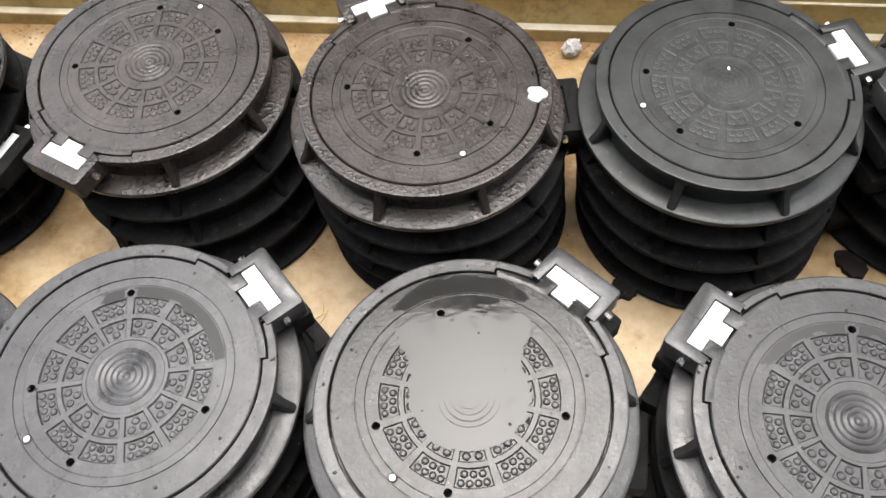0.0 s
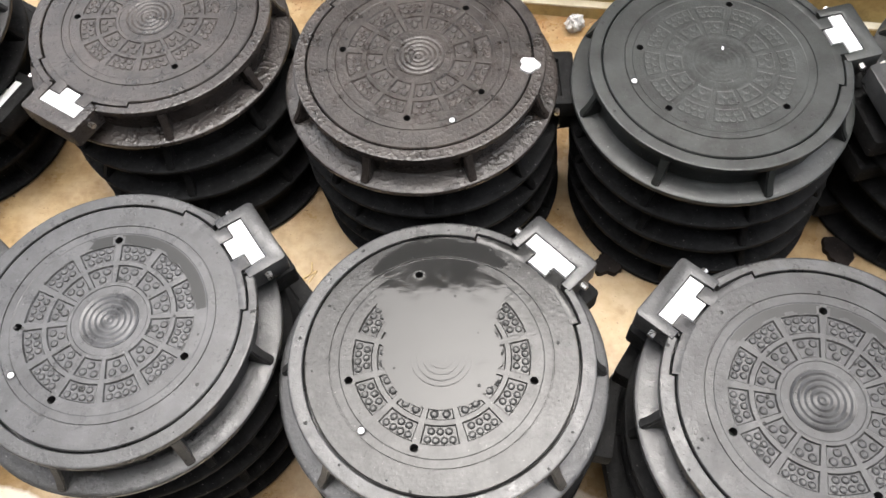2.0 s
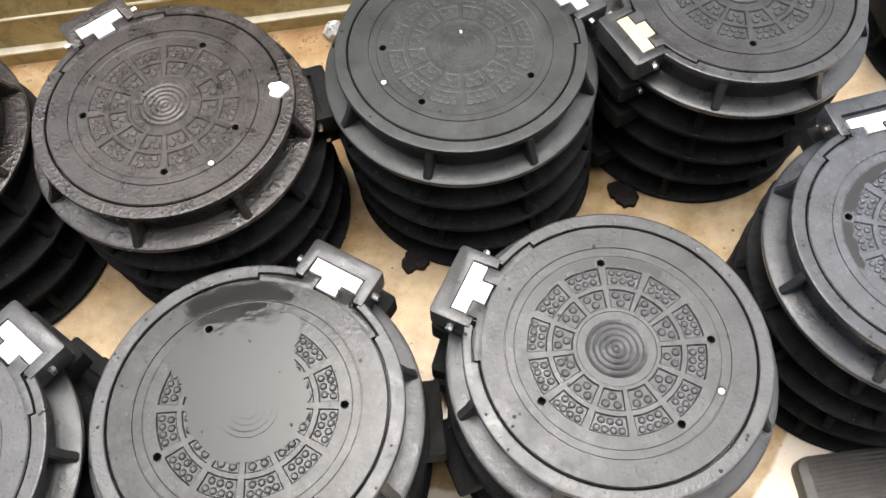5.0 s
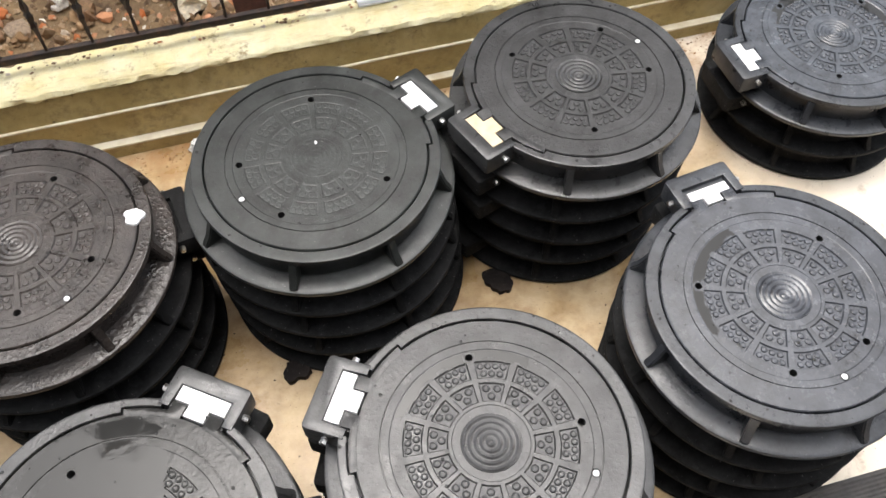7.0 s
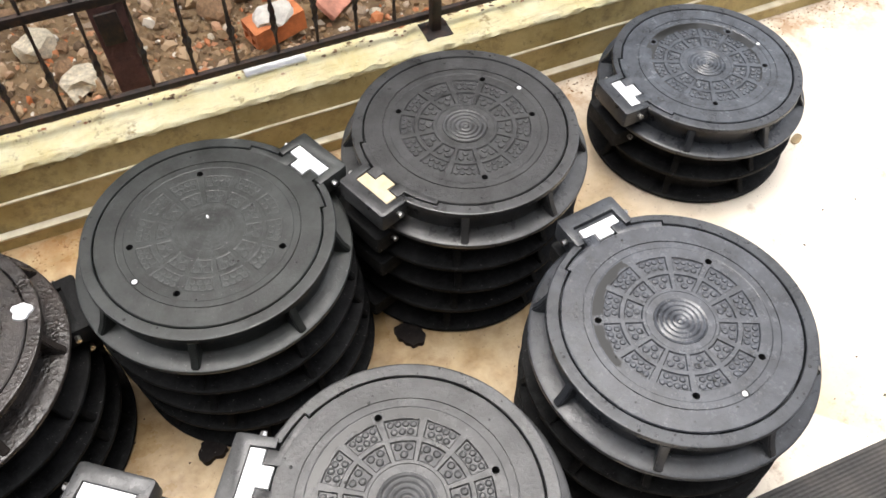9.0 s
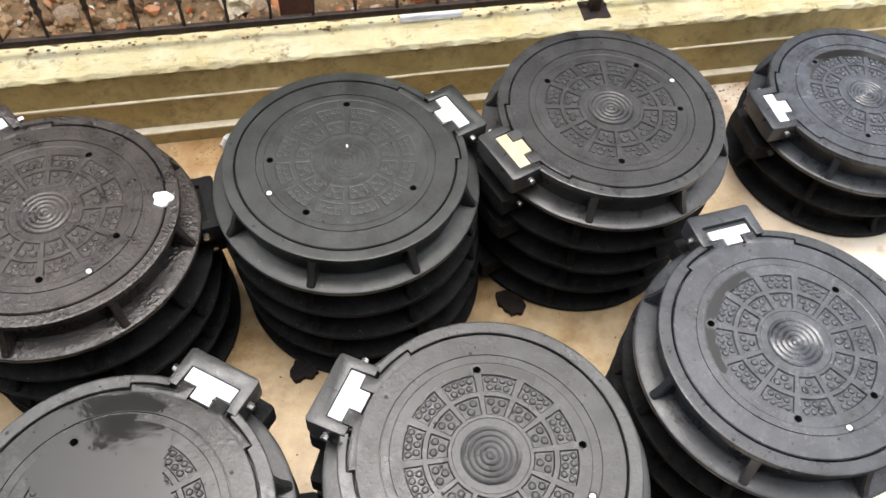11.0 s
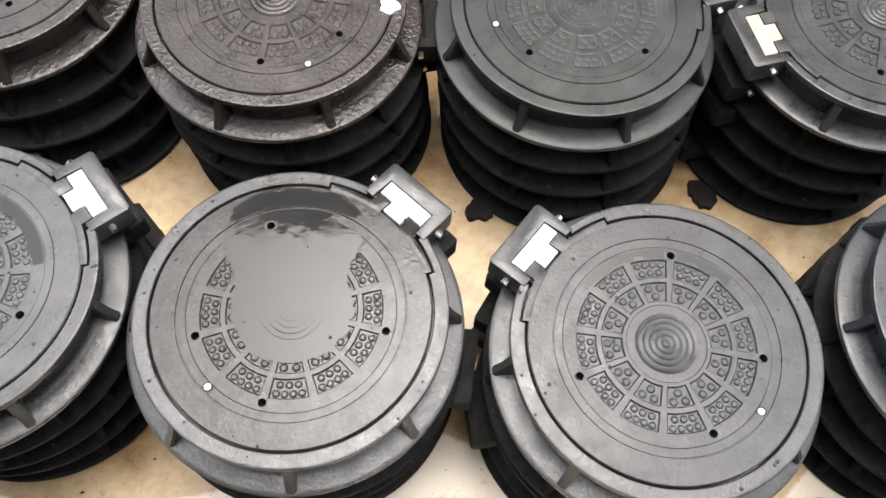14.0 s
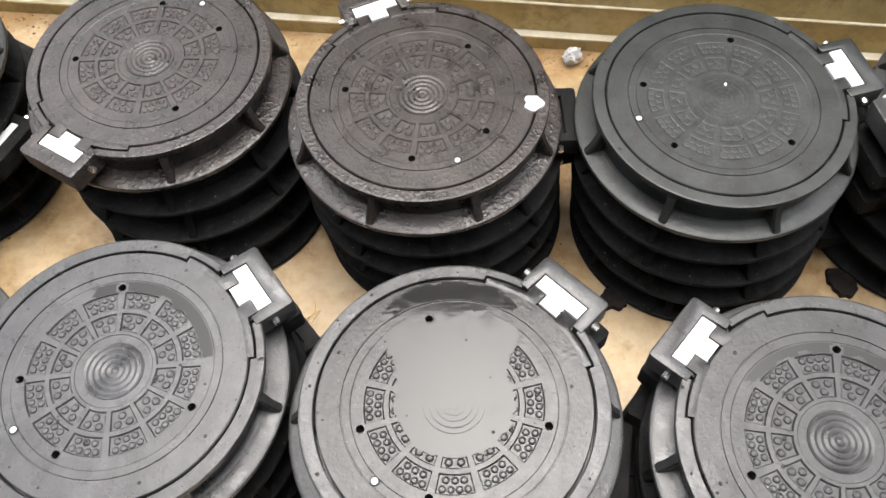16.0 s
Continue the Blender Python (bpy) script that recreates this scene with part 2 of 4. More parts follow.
def lid_mesh(relief=1.0):
    """The lid's upper casting, with 24 sunk pockets, a turned middle, a groove and four keyholes."""
    bm = bmesh.new()
    radii = [0.0, 0.003] + [0.0024 * i for i in range(2, 30)] + [0.0715, 0.0725, 0.082, 0.0915, 0.0930, 0.0985]
    n = 288
    def slope(q, lo, hi, r):
        """The pocket's end walls lean in by 2.6 mm."""
        lean = 0.0026 / (r * math.tau / n)
        return lean if q == lo else -lean if q == hi else 0.0
    def ring(r, drop=0.0):
        return [bm.verts.new((*polar(r, 360 * i / n), sunk(r, relief) - drop)) for i in range(n)]
    prev = None
    centre = bm.verts.new((0, 0, sunk(0, relief)))
    for r in radii[1:]:
        cur = ring(r)
        for i in range(n):
            j = (i + 1) % n
            bm.faces.new((prev[i], cur[i], cur[j], prev[j]) if prev else (centre, cur[i], cur[j]))
        prev = cur
    # two rings of pockets between spokes
    for r0, r1 in PAD_RINGS:
        outer0, outer1 = ring(r0), ring(r1)
        for i in range(n):
            j = (i + 1) % n
            bm.faces.new((prev[i], outer0[i], outer0[j], prev[j]))
        k = n // 12
        for s in range(12):
            lo, hi = s * k + 2, (s + 1) * k - 2
            idx = [q % n for q in range(lo, hi + 1)]
            span = list(range(lo, hi + 1))
            d0 = [bm.verts.new((*polar(r0 + 0.0032, 360 * (q + slope(q, lo, hi, r0)) / n), sunk(r0, relief) - 0.0042 * relief)) for q in span]
            d1 = [bm.verts.new((*polar(r1 - 0.0032, 360 * (q + slope(q, lo, hi, r1)) / n), sunk(r1, relief) - 0.0042 * relief)) for q in span]
            for q in range(len(idx) - 1):
                a, b = idx[q], idx[q + 1]
                bm.faces.new((d0[q], d1[q], d1[q + 1], d0[q + 1]))
                bm.faces.new((outer0[a], d0[q], d0[q + 1], outer0[b]))
                bm.faces.new((d1[q], outer1[a], outer1[b], d1[q + 1]))
            for a, q in ((idx[0], 0), (idx[-1], -1)):
                bm.faces.new((outer0[a], outer1[a], d1[q], d0[q]))
            for q in range(hi, hi + 4):
                bm.faces.new((outer0[q % n], outer1[q % n], outer1[(q + 1) % n], outer0[(q + 1) % n]))
        prev = outer1
    # flat band with the holes
    band = ring(R_DISH - 0.0022)
    edges = []
    for vs in (prev, band):
        for i in range(n):
            e = bm.edges.get((vs[i], vs[(i + 1) % n])) or bm.edges.new((vs[i], vs[(i + 1) % n]))
            edges.append(e)
    for a, r in HOLES:
        cx, cy = polar(r, a)
        hr = 0.0098
        z = sunk(r, 0)
        top = [bm.verts.new((cx + hr * math.cos(math.tau * i / 16), cy + hr * math.sin(math.tau * i / 16), z)) for i in range(16)]
        low = [bm.verts.new((v.co.x, v.co.y, z - 0.03)) for v in top]
        edges += [bm.edges.new((top[i], top[(i + 1) % 16])) for i in range(16)]
        for i in range(16):
            f = bm.faces.new((top[i], top[(i + 1) % 16], low[(i + 1) % 16], low[i]))
            f.material_index = 1
        f = bm.faces.new(low)
        f.material_index = 1
    bmesh.ops.triangle_fill(bm, edges=edges, use_beauty=True)
    prev = band
    for r, d in ((R_DISH, 0.0), (0.2575, 0.0), (0.2585, 0.0028), (0.2608, 0.0028), (0.2618, 0.0), (0.264, 0.0), (0.288, 0.0), (R_LID - 0.006, 0.0), (R_LID - 0.003, 0.0), (R_LID, 0.003), (R_LID, 0.035)):
        cur = ring(r, d)
        for i in range(n):
            j = (i + 1) % n
            bm.faces.new((prev[i], cur[i], cur[j], prev[j]))
        prev = cur
    bm.faces.new(prev)
    bmesh.ops.recalc_face_normals(bm, faces=bm.faces)
    return bm


def pad_mesh(r0, r1, inner, relief=1.0):
    """The raised studs in one pocket, on a thin web."""
    bm = bmesh.new()
    half = 10.4 if inner else 11.2
    base = sunk((r0 + r1) / 2) - 0.0041 * relief
    out = [polar(r0 + 0.0034, a) for a in np.linspace(-half, half, 7)] + [polar(r1 - 0.0034, a) for a in np.linspace(half, -half, 7)]
    vs = [bm.verts.new((x, y, base + 0.0004 * relief)) for x, y in out]
    bm.faces.new(vs)
    spots = [(r0 + 0.015, 0), (r1 - 0.0145, -5.8), (r1 - 0.0145, 5.8)] if inner else [(r0 + 0.0135, -6.6), (r0 + 0.0135, 0), (r0 + 0.0135, 6.6), (r1 - 0.0130, -8.4), (r1 - 0.0130, -2.8), (r1 - 0.0130, 2.8), (r1 - 0.0130, 8.4)]
    rad = 0.0104 if inner else 0.0094
    for r, a in spots:
        cx, cy = polar(r, a)
        rows = []
        for k, h in ((1.0, 0.0002), (0.84, 0.0034), (0.66, 0.0041), (0.45, 0.0029)):
            rows.append([bm.verts.new((cx + rad * k * math.cos(math.tau * i / 10), cy + rad * k * math.sin(math.tau * i / 10), base + h * relief)) for i in range(10)])
        for p, q in zip(rows, rows[1:]):
            for i in range(10):
                bm.faces.new((p[i], p[(i + 1) % 10], q[(i + 1) % 10], q[i]))
        bm.faces.new(rows[-1])
    bmesh.ops.recalc_face_normals(bm, faces=bm.faces)
    return bm


def flat_lid_mesh():
    return lathe([(0.0001, -0.002), (R_LID - 0.003, -0.002), (R_LID, -0.006), (R_LID, -0.03), (0.0001, -0.03)], 64)


def mesh_of(bm, name, mats):
    ob = link(name, bm, mats, crease=9 if name == "lid" else 24)
    me = ob.data
    bpy.data.objects.remove(ob)
    return me


MESH = {"ring": mesh_of(ring_mesh(), "rim", POLY), "neck": mesh_of(neck_mesh(), "neck", POLY), "flange": mesh_of(flange_mesh(), "base_flange", POLY), "rib": mesh_of(rib_mesh(), "rib", POLY),
        "housing": mesh_of(housing_mesh(), "lock_housing", POLY), "bolt": mesh_of(bolt_mesh(), "bolt", STEEL),
        "plug": mesh_of(plug_mesh(), "lock_plug", WHITE), "tab": mesh_of(tab_mesh(), "hinge_lug", POLY_LID), "lid": mesh_of(lid_mesh(), "lid", [POLY_LID, BLACK]), "flat": mesh_of(flat_lid_mesh(), "plain_lid", POLY),
        "pad_in": mesh_of(pad_mesh(*PAD_RINGS[0], True), "inner_tread_pad", POLY_LID), "pad_out": mesh_of(pad_mesh(*PAD_RINGS[1], False), "outer_tread_pad", POLY_LID)}
# the same castings, silted up and worn
for word, relief in (("silted", 0.75), ("worn", 0.13)):
    MESH["lid_" + word] = mesh_of(lid_mesh(relief), "lid", [POLY_LID, BLACK])
    MESH["pad_in_" + word] = mesh_of(pad_mesh(*PAD_RINGS[0], True, relief), "inner_tread_pad", POLY_LID)
    MESH["pad_out_" + word] = mesh_of(pad_mesh(*PAD_RINGS[1], False, relief), "outer_tread_pad", POLY_LID)


def piece(name, me, parent, m=None, mat=None, label=""):
    """An object on shared mesh data; mat overrides its first material on this object alone."""
    ob = new(name, me)
    ob.parent = parent
    if m is not None:
        ob.matrix_local = m
    if mat:
        ob.material_slots[0].link = "OBJECT"
        ob.material_slots[0].material = mat
    if label:
        tagged(ob, label)
    return ob


def plug_stub():
    bm = bmesh.new()
    x, y = polar(*PLUG_HOLE[::-1])
    bmesh.ops.create_icosphere(bm, subdivisions=2, radius=0.0082, matrix=pose(x, y + 0.001, 0.0005))
    for v in bm.verts:
        v.co.z = 0.0005 + (v.co.z - 0.0005) * 0.45 + 0.0008 * noise.noise(v.co * 160)
    return bm


def plug_cup():
    """The near-black disc for the shaded keyhole in which the white plug sits."""
    bm = lathe([(0.0001, 0.0006), (0.0100, 0.0006), (0.0112, 0.0004), (0.0112, -0.012), (0.0001, -0.012)], 20)
    x, y = polar(*PLUG_HOLE[::-1])
    bmesh.ops.translate(bm, verts=bm.verts, vec=(x, y, 0))
    return bm


MESH["stub"] = mesh_of(plug_stub(), "hole_plug", WHITE)
MESH["cup"] = mesh_of(plug_cup(), "keyhole_cup", BLACK)


def manhole_cover(m, label, lid_mat, top, plug_mat=WHITE, frame_mat=None, bolt=False):
    """One cover in its frame, origin at the middle of its underside; the top one of a stack has its whole lid."""
    root = tagged(new("manhole_cover"), label, "manhole cover", "stacked manhole covers")
    root.matrix_world = m
    up = pose(0, 0, UNIT)
    piece("rim", MESH["ring"], root, up, frame_mat)
    piece("neck", MESH["neck"], root, up, frame_mat)
    piece("base_flange", MESH["flange"], root, up, frame_mat)
    for k in range(1, 8):
        piece("rib", MESH["rib"], root, up @ pose(0, 0, 0, 0, 0, 45 * k), frame_mat)
    box_ = piece("lock_housing", MESH["housing"], root, up, frame_mat)
    if top or bolt:
        piece("bolt", MESH["bolt"], box_, None, None, "bright zinc-plated hinge bolt")
    if not top:
        piece("lid", MESH["flat"], root, up, lid_mat)
        if plug_mat is None:
            piece("lock_plug", MESH["plug"], box_, pose(0.012, 0, 0.0), None, "T-shaped white plastic plug")
        return root
    piece("lock_plug", MESH["plug"], box_, Matrix.Translation((0.3195, 0, 0)) @ Matrix.Diagonal((0.78, 0.93, 1, 1)) @ Matrix.Translation((-0.3195, 0, 0)) if "half-open" in label else None, plug_mat, "T-shaped cream plastic plug" if plug_mat is CREAM else "T-shaped white plastic plug")
    wear = {"brownish_polymer": "_silted", "greenish_polymer": "_worn"}.get(lid_mat.name, "")
    lid = piece("lid", MESH["lid" + wear], root, up, lid_mat)
    for k in range(12):
        turn = pose(0, 0, 0, 0, 0, 30 * k + 15)
        piece("inner_tread_pad", MESH["pad_in" + wear], lid, turn, lid_mat)
        piece("outer_tread_pad", MESH["pad_out" + wear], lid, turn, lid_mat)
    for s in (1, -1):
        piece("hinge_lug", MESH["tab"], lid, Matrix.Diagonal((1, s, 1, 1)), lid_mat)
    piece("keyhole_cup", MESH["cup"], lid, None, None, "small black disc standing for the shaded keyhole")
    piece("hole_plug", MESH["stub"], lid, None, None, "white plugged keyhole")
    return root


# x, y, direction of the lock, number of covers, lid material, plug, words
STACKS = {
    "b0": (-1.740, 1.840, 100, 5, POLY, WHITE, "matt black plastic manhole cover with its lock towards the next stack"),
    "b1": (-0.834, 1.784, 240, 5, POLY_BROWN, WHITE, "brownish black plastic manhole cover with a white T plug"),
    "b2": (-0.028, 1.632, 114, 5, POLY_BROWN, WHITE, "brownish black plastic manhole cover with a white blot on its rim"),
    "b3": (0.806, 1.606, 16, 5, POLY_GREEN, WHITE, "greenish black plastic manhole cover with a smooth worn middle"),
    "b4": (1.653, 1.601, 194, 5, POLY_STUD, CREAM, "black plastic manhole cover with a cream T plug"),
    "b5": (2.757, 1.632, 177, 3, POLY_BLUE, WHITE, "wet bluish black plastic manhole cover on a low stack"),
    "f0": (-1.550, 0.900, 100, 3, POLY_LID, WHITE, "black plastic manhole cover at the end of the row"),
    "f1": (-0.740, 0.811, 36, 5, POLY_DAMP, WHITE, "damp grey-black plastic manhole cover with studded lid"),
    "f2": (0.065, 0.730, 46, 5, POLY_FLOOD, WHITE, "black plastic manhole cover flooded with rain water"),
    "f3": (0.916, 0.643, 140, 5, POLY_WET, WHITE, "damp grey-black plastic manhole cover with a clear studded lid"),
    "f4": (1.780, 0.707, 90, 5, POLY_SLICK, WHITE, "damp black plastic manhole cover with a half-open lock pocket"),
}
RIM = {"b1": POLY_CRUST, "b2": POLY_CRUST, "b4": POLY_ROUGH, "f1": POLY_ROUGH, "f2": POLY_ROUGH, "f3": POLY_ROUGH, "f4": POLY_SIDE, "b5": POLY_SIDE}      # rims with a lumpy skin
# covers inside a stack whose lock points another way than the top one's
LOWER = {("b0", 2): -26, ("b0", 1): 60, ("b2", 3): 4, ("b2", 2): 8, ("b2", 1): 100, ("b3", 0): 70, ("b1", 3): 95, ("b1", 0): 80, ("b3", 2): 60, ("b4", 1): 60, ("f2", 2): -8, ("f2", 1): 100, ("f3", 1): 190, ("f3", 2): 150, ("b1", 2): 100, ("b1", 1): 95,
         ("b5", 0): 40, ("f1", 2): 100, ("f4", 2): 60}
BOLTS = {("b2", 3), ("b2", 2), ("b5", 1), ("b0", 2), ("b4", 3)}    # lower covers whose hinge bolts catch the light
# top covers that settled out of level: degrees down, and towards which side
TILT = {"f1": (0.45, 62), "f2": (0.23, 95), "f3": (0.45, 92), "f4": (0.45, 140), "b5": (0.4, 65)}
# how far the foot of a stack stands off from its top
LEAN = {"b1": (0.065, -0.05), "b2": (0.035, 0.0), "b3": (0.03, -0.02), "b4": (-0.025, 0.02), "f1": (0.02, 0.035)}


def tilted(key):
    """The top cover's own axes, about the middle of its lid."""
    x, y, turn, count = STACKS[key][:4]
    deg, side = TILT.get(key, (0, 0))
    axis = Vector((-math.sin(radians(side)), math.cos(radians(side)), 0))
    return Matrix.Translation((x, y, count * UNIT)) @ Matrix.Rotation(radians(deg), 4, axis)


rng = random.Random(4)
for key, (x, y, turn, count, mat, plug, words) in STACKS.items():
    for k in range(count):
        last = k == count - 1
        if last:
            m = tilted(key) @ pose(0, 0, -UNIT, 0, 0, turn)
        else:
            out = 0.022 if (key, k) == ("b0", 2) else 0.0
            sag = 1 - k / (count - 1)
            m = pose(x + LEAN.get(key, (0, 0))[0] * sag + 0.9 * out + rng.uniform(-0.006, 0.006), y + LEAN.get(key, (0, 0))[1] * sag - 0.43 * out + rng.uniform(-0.006, 0.006), k * UNIT, 0, 0, LOWER.get((key, k), turn) + rng.uniform(-3, 3))
        # all but the top cover take the shade-darkened polymer
        manhole_cover(m, words if last else "shaded matt black plastic manhole cover inside a stack", mat if last else POLY_SHADED, last, None if (key, k) == ("b0", 2) else plug, RIM.get(key, mat) if last else POLY_SHADED, (key, k) in BOLTS)


# ---------------------------------------------------------------- the terrace floor, kerb, fence and what lies beyond
SLOPE = math.degrees(math.atan(-0.112))
WALL = pose(0, 2.405, 0, 0, 0, SLOPE)       # the kerb's own axes: x along it, y away from the terrace

FLOOR = material("tan_screed", (0.55, 0.42, 0.27), 0.55)
_big = noise_tex(FLOOR, 2.1, 6, 0.65)
_mid = noise_tex(FLOOR, 8, 8, 0.7)
_fine = noise_tex(FLOOR, 90, 5, 0.7)
_c = mix(FLOOR, ramp(FLOOR, _mid, [(0.36, 0.0), (0.62, 1.0)]), (0.28, 0.175, 0.076), (0.47, 0.330, 0.168))
_c = mix(FLOOR, ramp(FLOOR, _big, [(0.46, 0.0), (0.62, 0.8)]), _c, (0.62, 0.49, 0.31))


def damp_glare_edge(m, axis, at, width, wander, swing=0.0):
    """0 on the damp or dimmer side of a wandering line, 1 on the dry or glaring side; swing makes wet tongues where
    water drips between stacks.
    """
    sep = m.node_tree.nodes.new("ShaderNodeSeparateXYZ")
    m.node_tree.links.new(coords(m), sep.inputs[0])
    add = m.node_tree.nodes.new("ShaderNodeMath")
    add.operation = "MULTIPLY_ADD"
    m.node_tree.links.new(noise_tex(m, 3.0, 6, 0.65), add.inputs[0])
    add.inputs[1].default_value = wander
    m.node_tree.links.new(sep.outputs[axis], add.inputs[2])
    if swing:
        def step(kind, a, b):
            n = m.node_tree.nodes.new("ShaderNodeMath")
            n.operation = kind
            for sock, v in zip(n.inputs, (a, b)):
                if isinstance(v, (int, float)):
                    sock.default_value = v
                else:
                    m.node_tree.links.new(v, sock)
            return n.outputs[0]
        wave = step("COSINE", step("MULTIPLY", step("ADD", sep.outputs[0], 0.52), math.tau / 1.60), 0)
        reach = step("ADD", step("MULTIPLY", step("MAXIMUM", sep.outputs[0], 0.0), 1.2 * swing), swing)
        m.node_tree.links.new(step("ADD", sep.outputs[axis], step("MULTIPLY", wave, reach)), add.inputs[2])
    rng_ = m.node_tree.nodes.new("ShaderNodeMapRange")
    rng_.inputs["From Min"].default_value, rng_.inputs["From Max"].default_value = at + wander / 2, at + wander / 2 + width
    m.node_tree.links.new(add.outputs[0], rng_.inputs["Value"])
    return rng_.outputs["Result"]


DRY_AND_GLARE = (0.78, 0.69, 0.56)
# to the right, open-sky glare put into the floor colour
_c = mix(FLOOR, damp_glare_edge(FLOOR, 0, 2.15, 0.5, 0.7), _c, DRY_AND_GLARE)
# in front, the real edge between damp and dry floor
_c = mix(FLOOR, damp_glare_edge(FLOOR, 1, 0.455, -0.015, 0.10, 0.085), _c, DRY_AND_GLARE)
_c = mix(FLOOR, ramp(FLOOR, noise_tex(FLOOR, 42, 4, 0.75), [(0.66, 0.0), (0.72, 1.0)]), _c, (0.14, 0.08, 0.04))
_c = mix(FLOOR, ramp(FLOOR, noise_tex(FLOOR, 4.3, 7, 0.75), [(0.58, 0.0), (0.72, 0.75)]), _c, (0.27, 0.15, 0.06))
_c = mix(FLOOR, ramp(FLOOR, noise_tex(FLOOR, 130, 3, 0.6), [(0.67, 0.0), (0.71, 1.0)]), _c, (0.10, 0.055, 0.025))
_near = FLOOR.node_tree.nodes.new("ShaderNodeMapRange")      # dirt swept against the kerb
_sep = FLOOR.node_tree.nodes.new("ShaderNodeSeparateXYZ")
FLOOR.node_tree.links.new(coords(FLOOR), _sep.inputs[0])
_skew = FLOOR.node_tree.nodes.new("ShaderNodeMath")
_skew.operation = "MULTIPLY_ADD"
FLOOR.node_tree.links.new(_sep.outputs[0], _skew.inputs[0])
_skew.inputs[1].default_value = 0.112
FLOOR.node_tree.links.new(_sep.outputs[1], _skew.inputs[2])
_near.inputs["From Min"].default_value, _near.inputs["From Max"].default_value = 2.02, 2.36
FLOOR.node_tree.links.new(_skew.outputs[0], _near.inputs["Value"])
_mud = mix(FLOOR, _near.outputs["Result"], (0.0, 0.0, 0.0), ramp(FLOOR, noise_tex(FLOOR, 7, 8, 0.75), [(0.44, 0.0), (0.60, 0.85)]))
_c = mix(FLOOR, _mud, _c, (0.36, 0.19, 0.075))
put(FLOOR, "Base Color", _c)
put(FLOOR, "Roughness", ramp(FLOOR, _big, [(0.4, 0.22), (0.6, 0.6)]))
bump(FLOOR, _fine, 0.3, 0.002)

floor = tagged(link("floor", box(bmesh.new(), -7, 9, -6, 2.5, -0.2, 0), FLOOR, smooth=False), "stained tan screed terrace floor, damp in patches", "floor", kind="structure")
_shear = floor.data
for v in _shear.vertices:
    if v.co.y > 2:
        v.co.y = 2.46 - 0.112 * v.co.x

KERB = material("painted_kerb", (0.62, 0.52, 0.28), 0.7)
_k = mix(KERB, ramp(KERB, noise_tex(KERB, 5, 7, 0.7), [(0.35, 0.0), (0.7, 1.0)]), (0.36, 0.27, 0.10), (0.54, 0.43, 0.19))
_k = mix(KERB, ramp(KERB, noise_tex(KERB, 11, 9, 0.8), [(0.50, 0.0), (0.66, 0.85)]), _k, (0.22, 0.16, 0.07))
_k = mix(KERB, ramp(KERB, noise_tex(KERB, 34, 6, 0.8), [(0.60, 0.0), (0.68, 0.9)]), _k, (0.07, 0.05, 0.025))     # mould
_k = mix(KERB, ramp(KERB, noise_tex(KERB, 3.1, 6, 0.7), [(0.55, 0.0), (0.72, 0.6)]), _k, (0.60, 0.50, 0.27))
put(KERB, "Base Color", _k)
bump(KERB, noise_tex(KERB, 50, 6, 0.7), 0.5, 0.004)
# paler than the faces: sunlight on the top is in its colour, with real stains
CAP = material("sunlit_weathered_cap", (0.75, 0.68, 0.45), 0.75)
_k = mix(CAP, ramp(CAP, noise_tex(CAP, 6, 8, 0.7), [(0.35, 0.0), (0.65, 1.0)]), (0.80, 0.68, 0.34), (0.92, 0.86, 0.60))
_k = mix(CAP, ramp(CAP, noise_tex(CAP, 13, 8, 0.8), [(0.56, 0.0), (0.66, 0.9)]), _k, (0.34, 0.23, 0.08))
_map = CAP.node_tree.nodes.new("ShaderNodeMapping")
_map.inputs["Scale"].default_value = (1.6, 14, 9)
CAP.node_tree.links.new(coords(CAP), _map.inputs["Vector"])
_k = mix(CAP, ramp(CAP, noise_tex(CAP, 2.2, 8, 0.8, _map.outputs["Vector"]), [(0.52, 0.0), (0.64, 0.40)]), _k, (0.42, 0.29, 0.10))
put(CAP, "Base Color", _k)
bump(CAP, noise_tex(CAP, 30, 9, 0.8), 1.0, 0.012)
EDGE = material("pale_tile_edge", (0.78, 0.70, 0.52), 0.5)
put(EDGE, "Base Color", ramp(EDGE, noise_tex(EDGE, 12, 6), [(0.3, (0.60, 0.50, 0.32)), (0.6, (0.82, 0.75, 0.58))]))


def extrude_profile(profile, x0, x1, step=0.25, wobble=0.0, seed=0, grain=5.0):
    """A long moulding along x with the outline (y, z); its edges wander a little."""
    bm = bmesh.new()
    n = max(2, int((x1 - x0) / step))
    rows = []
    for i in range(n + 1):
        x = x0 + (x1 - x0) * i / n
        rows.append([bm.verts.new((x, y + wobble * noise.noise((x * grain, j * 3.1, seed)), z + wobble * noise.noise((x * grain, j * 3.1, seed + 9)))) for j, (y, z) in enumerate(profile)])
    m = len(profile)
    for p, q in zip(rows, rows[1:]):
        for j in range(m):
            bm.faces.new((p[j], q[j], q[(j + 1) % m], p[(j + 1) % m]))
    bm.faces.new(rows[0])
    bm.faces.new(rows[-1])
    bmesh.ops.recalc_face_normals(bm, faces=bm.faces)
    return bm


kerb = tagged(new("wall_kerb"), "low yellowish painted kerb wall with stepped ledges", "low wall", kind="structure")
kerb.matrix_world = WALL
X0, X1 = -5.0, 7.0
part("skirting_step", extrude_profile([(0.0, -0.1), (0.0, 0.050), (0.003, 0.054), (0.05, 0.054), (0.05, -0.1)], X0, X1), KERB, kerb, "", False)
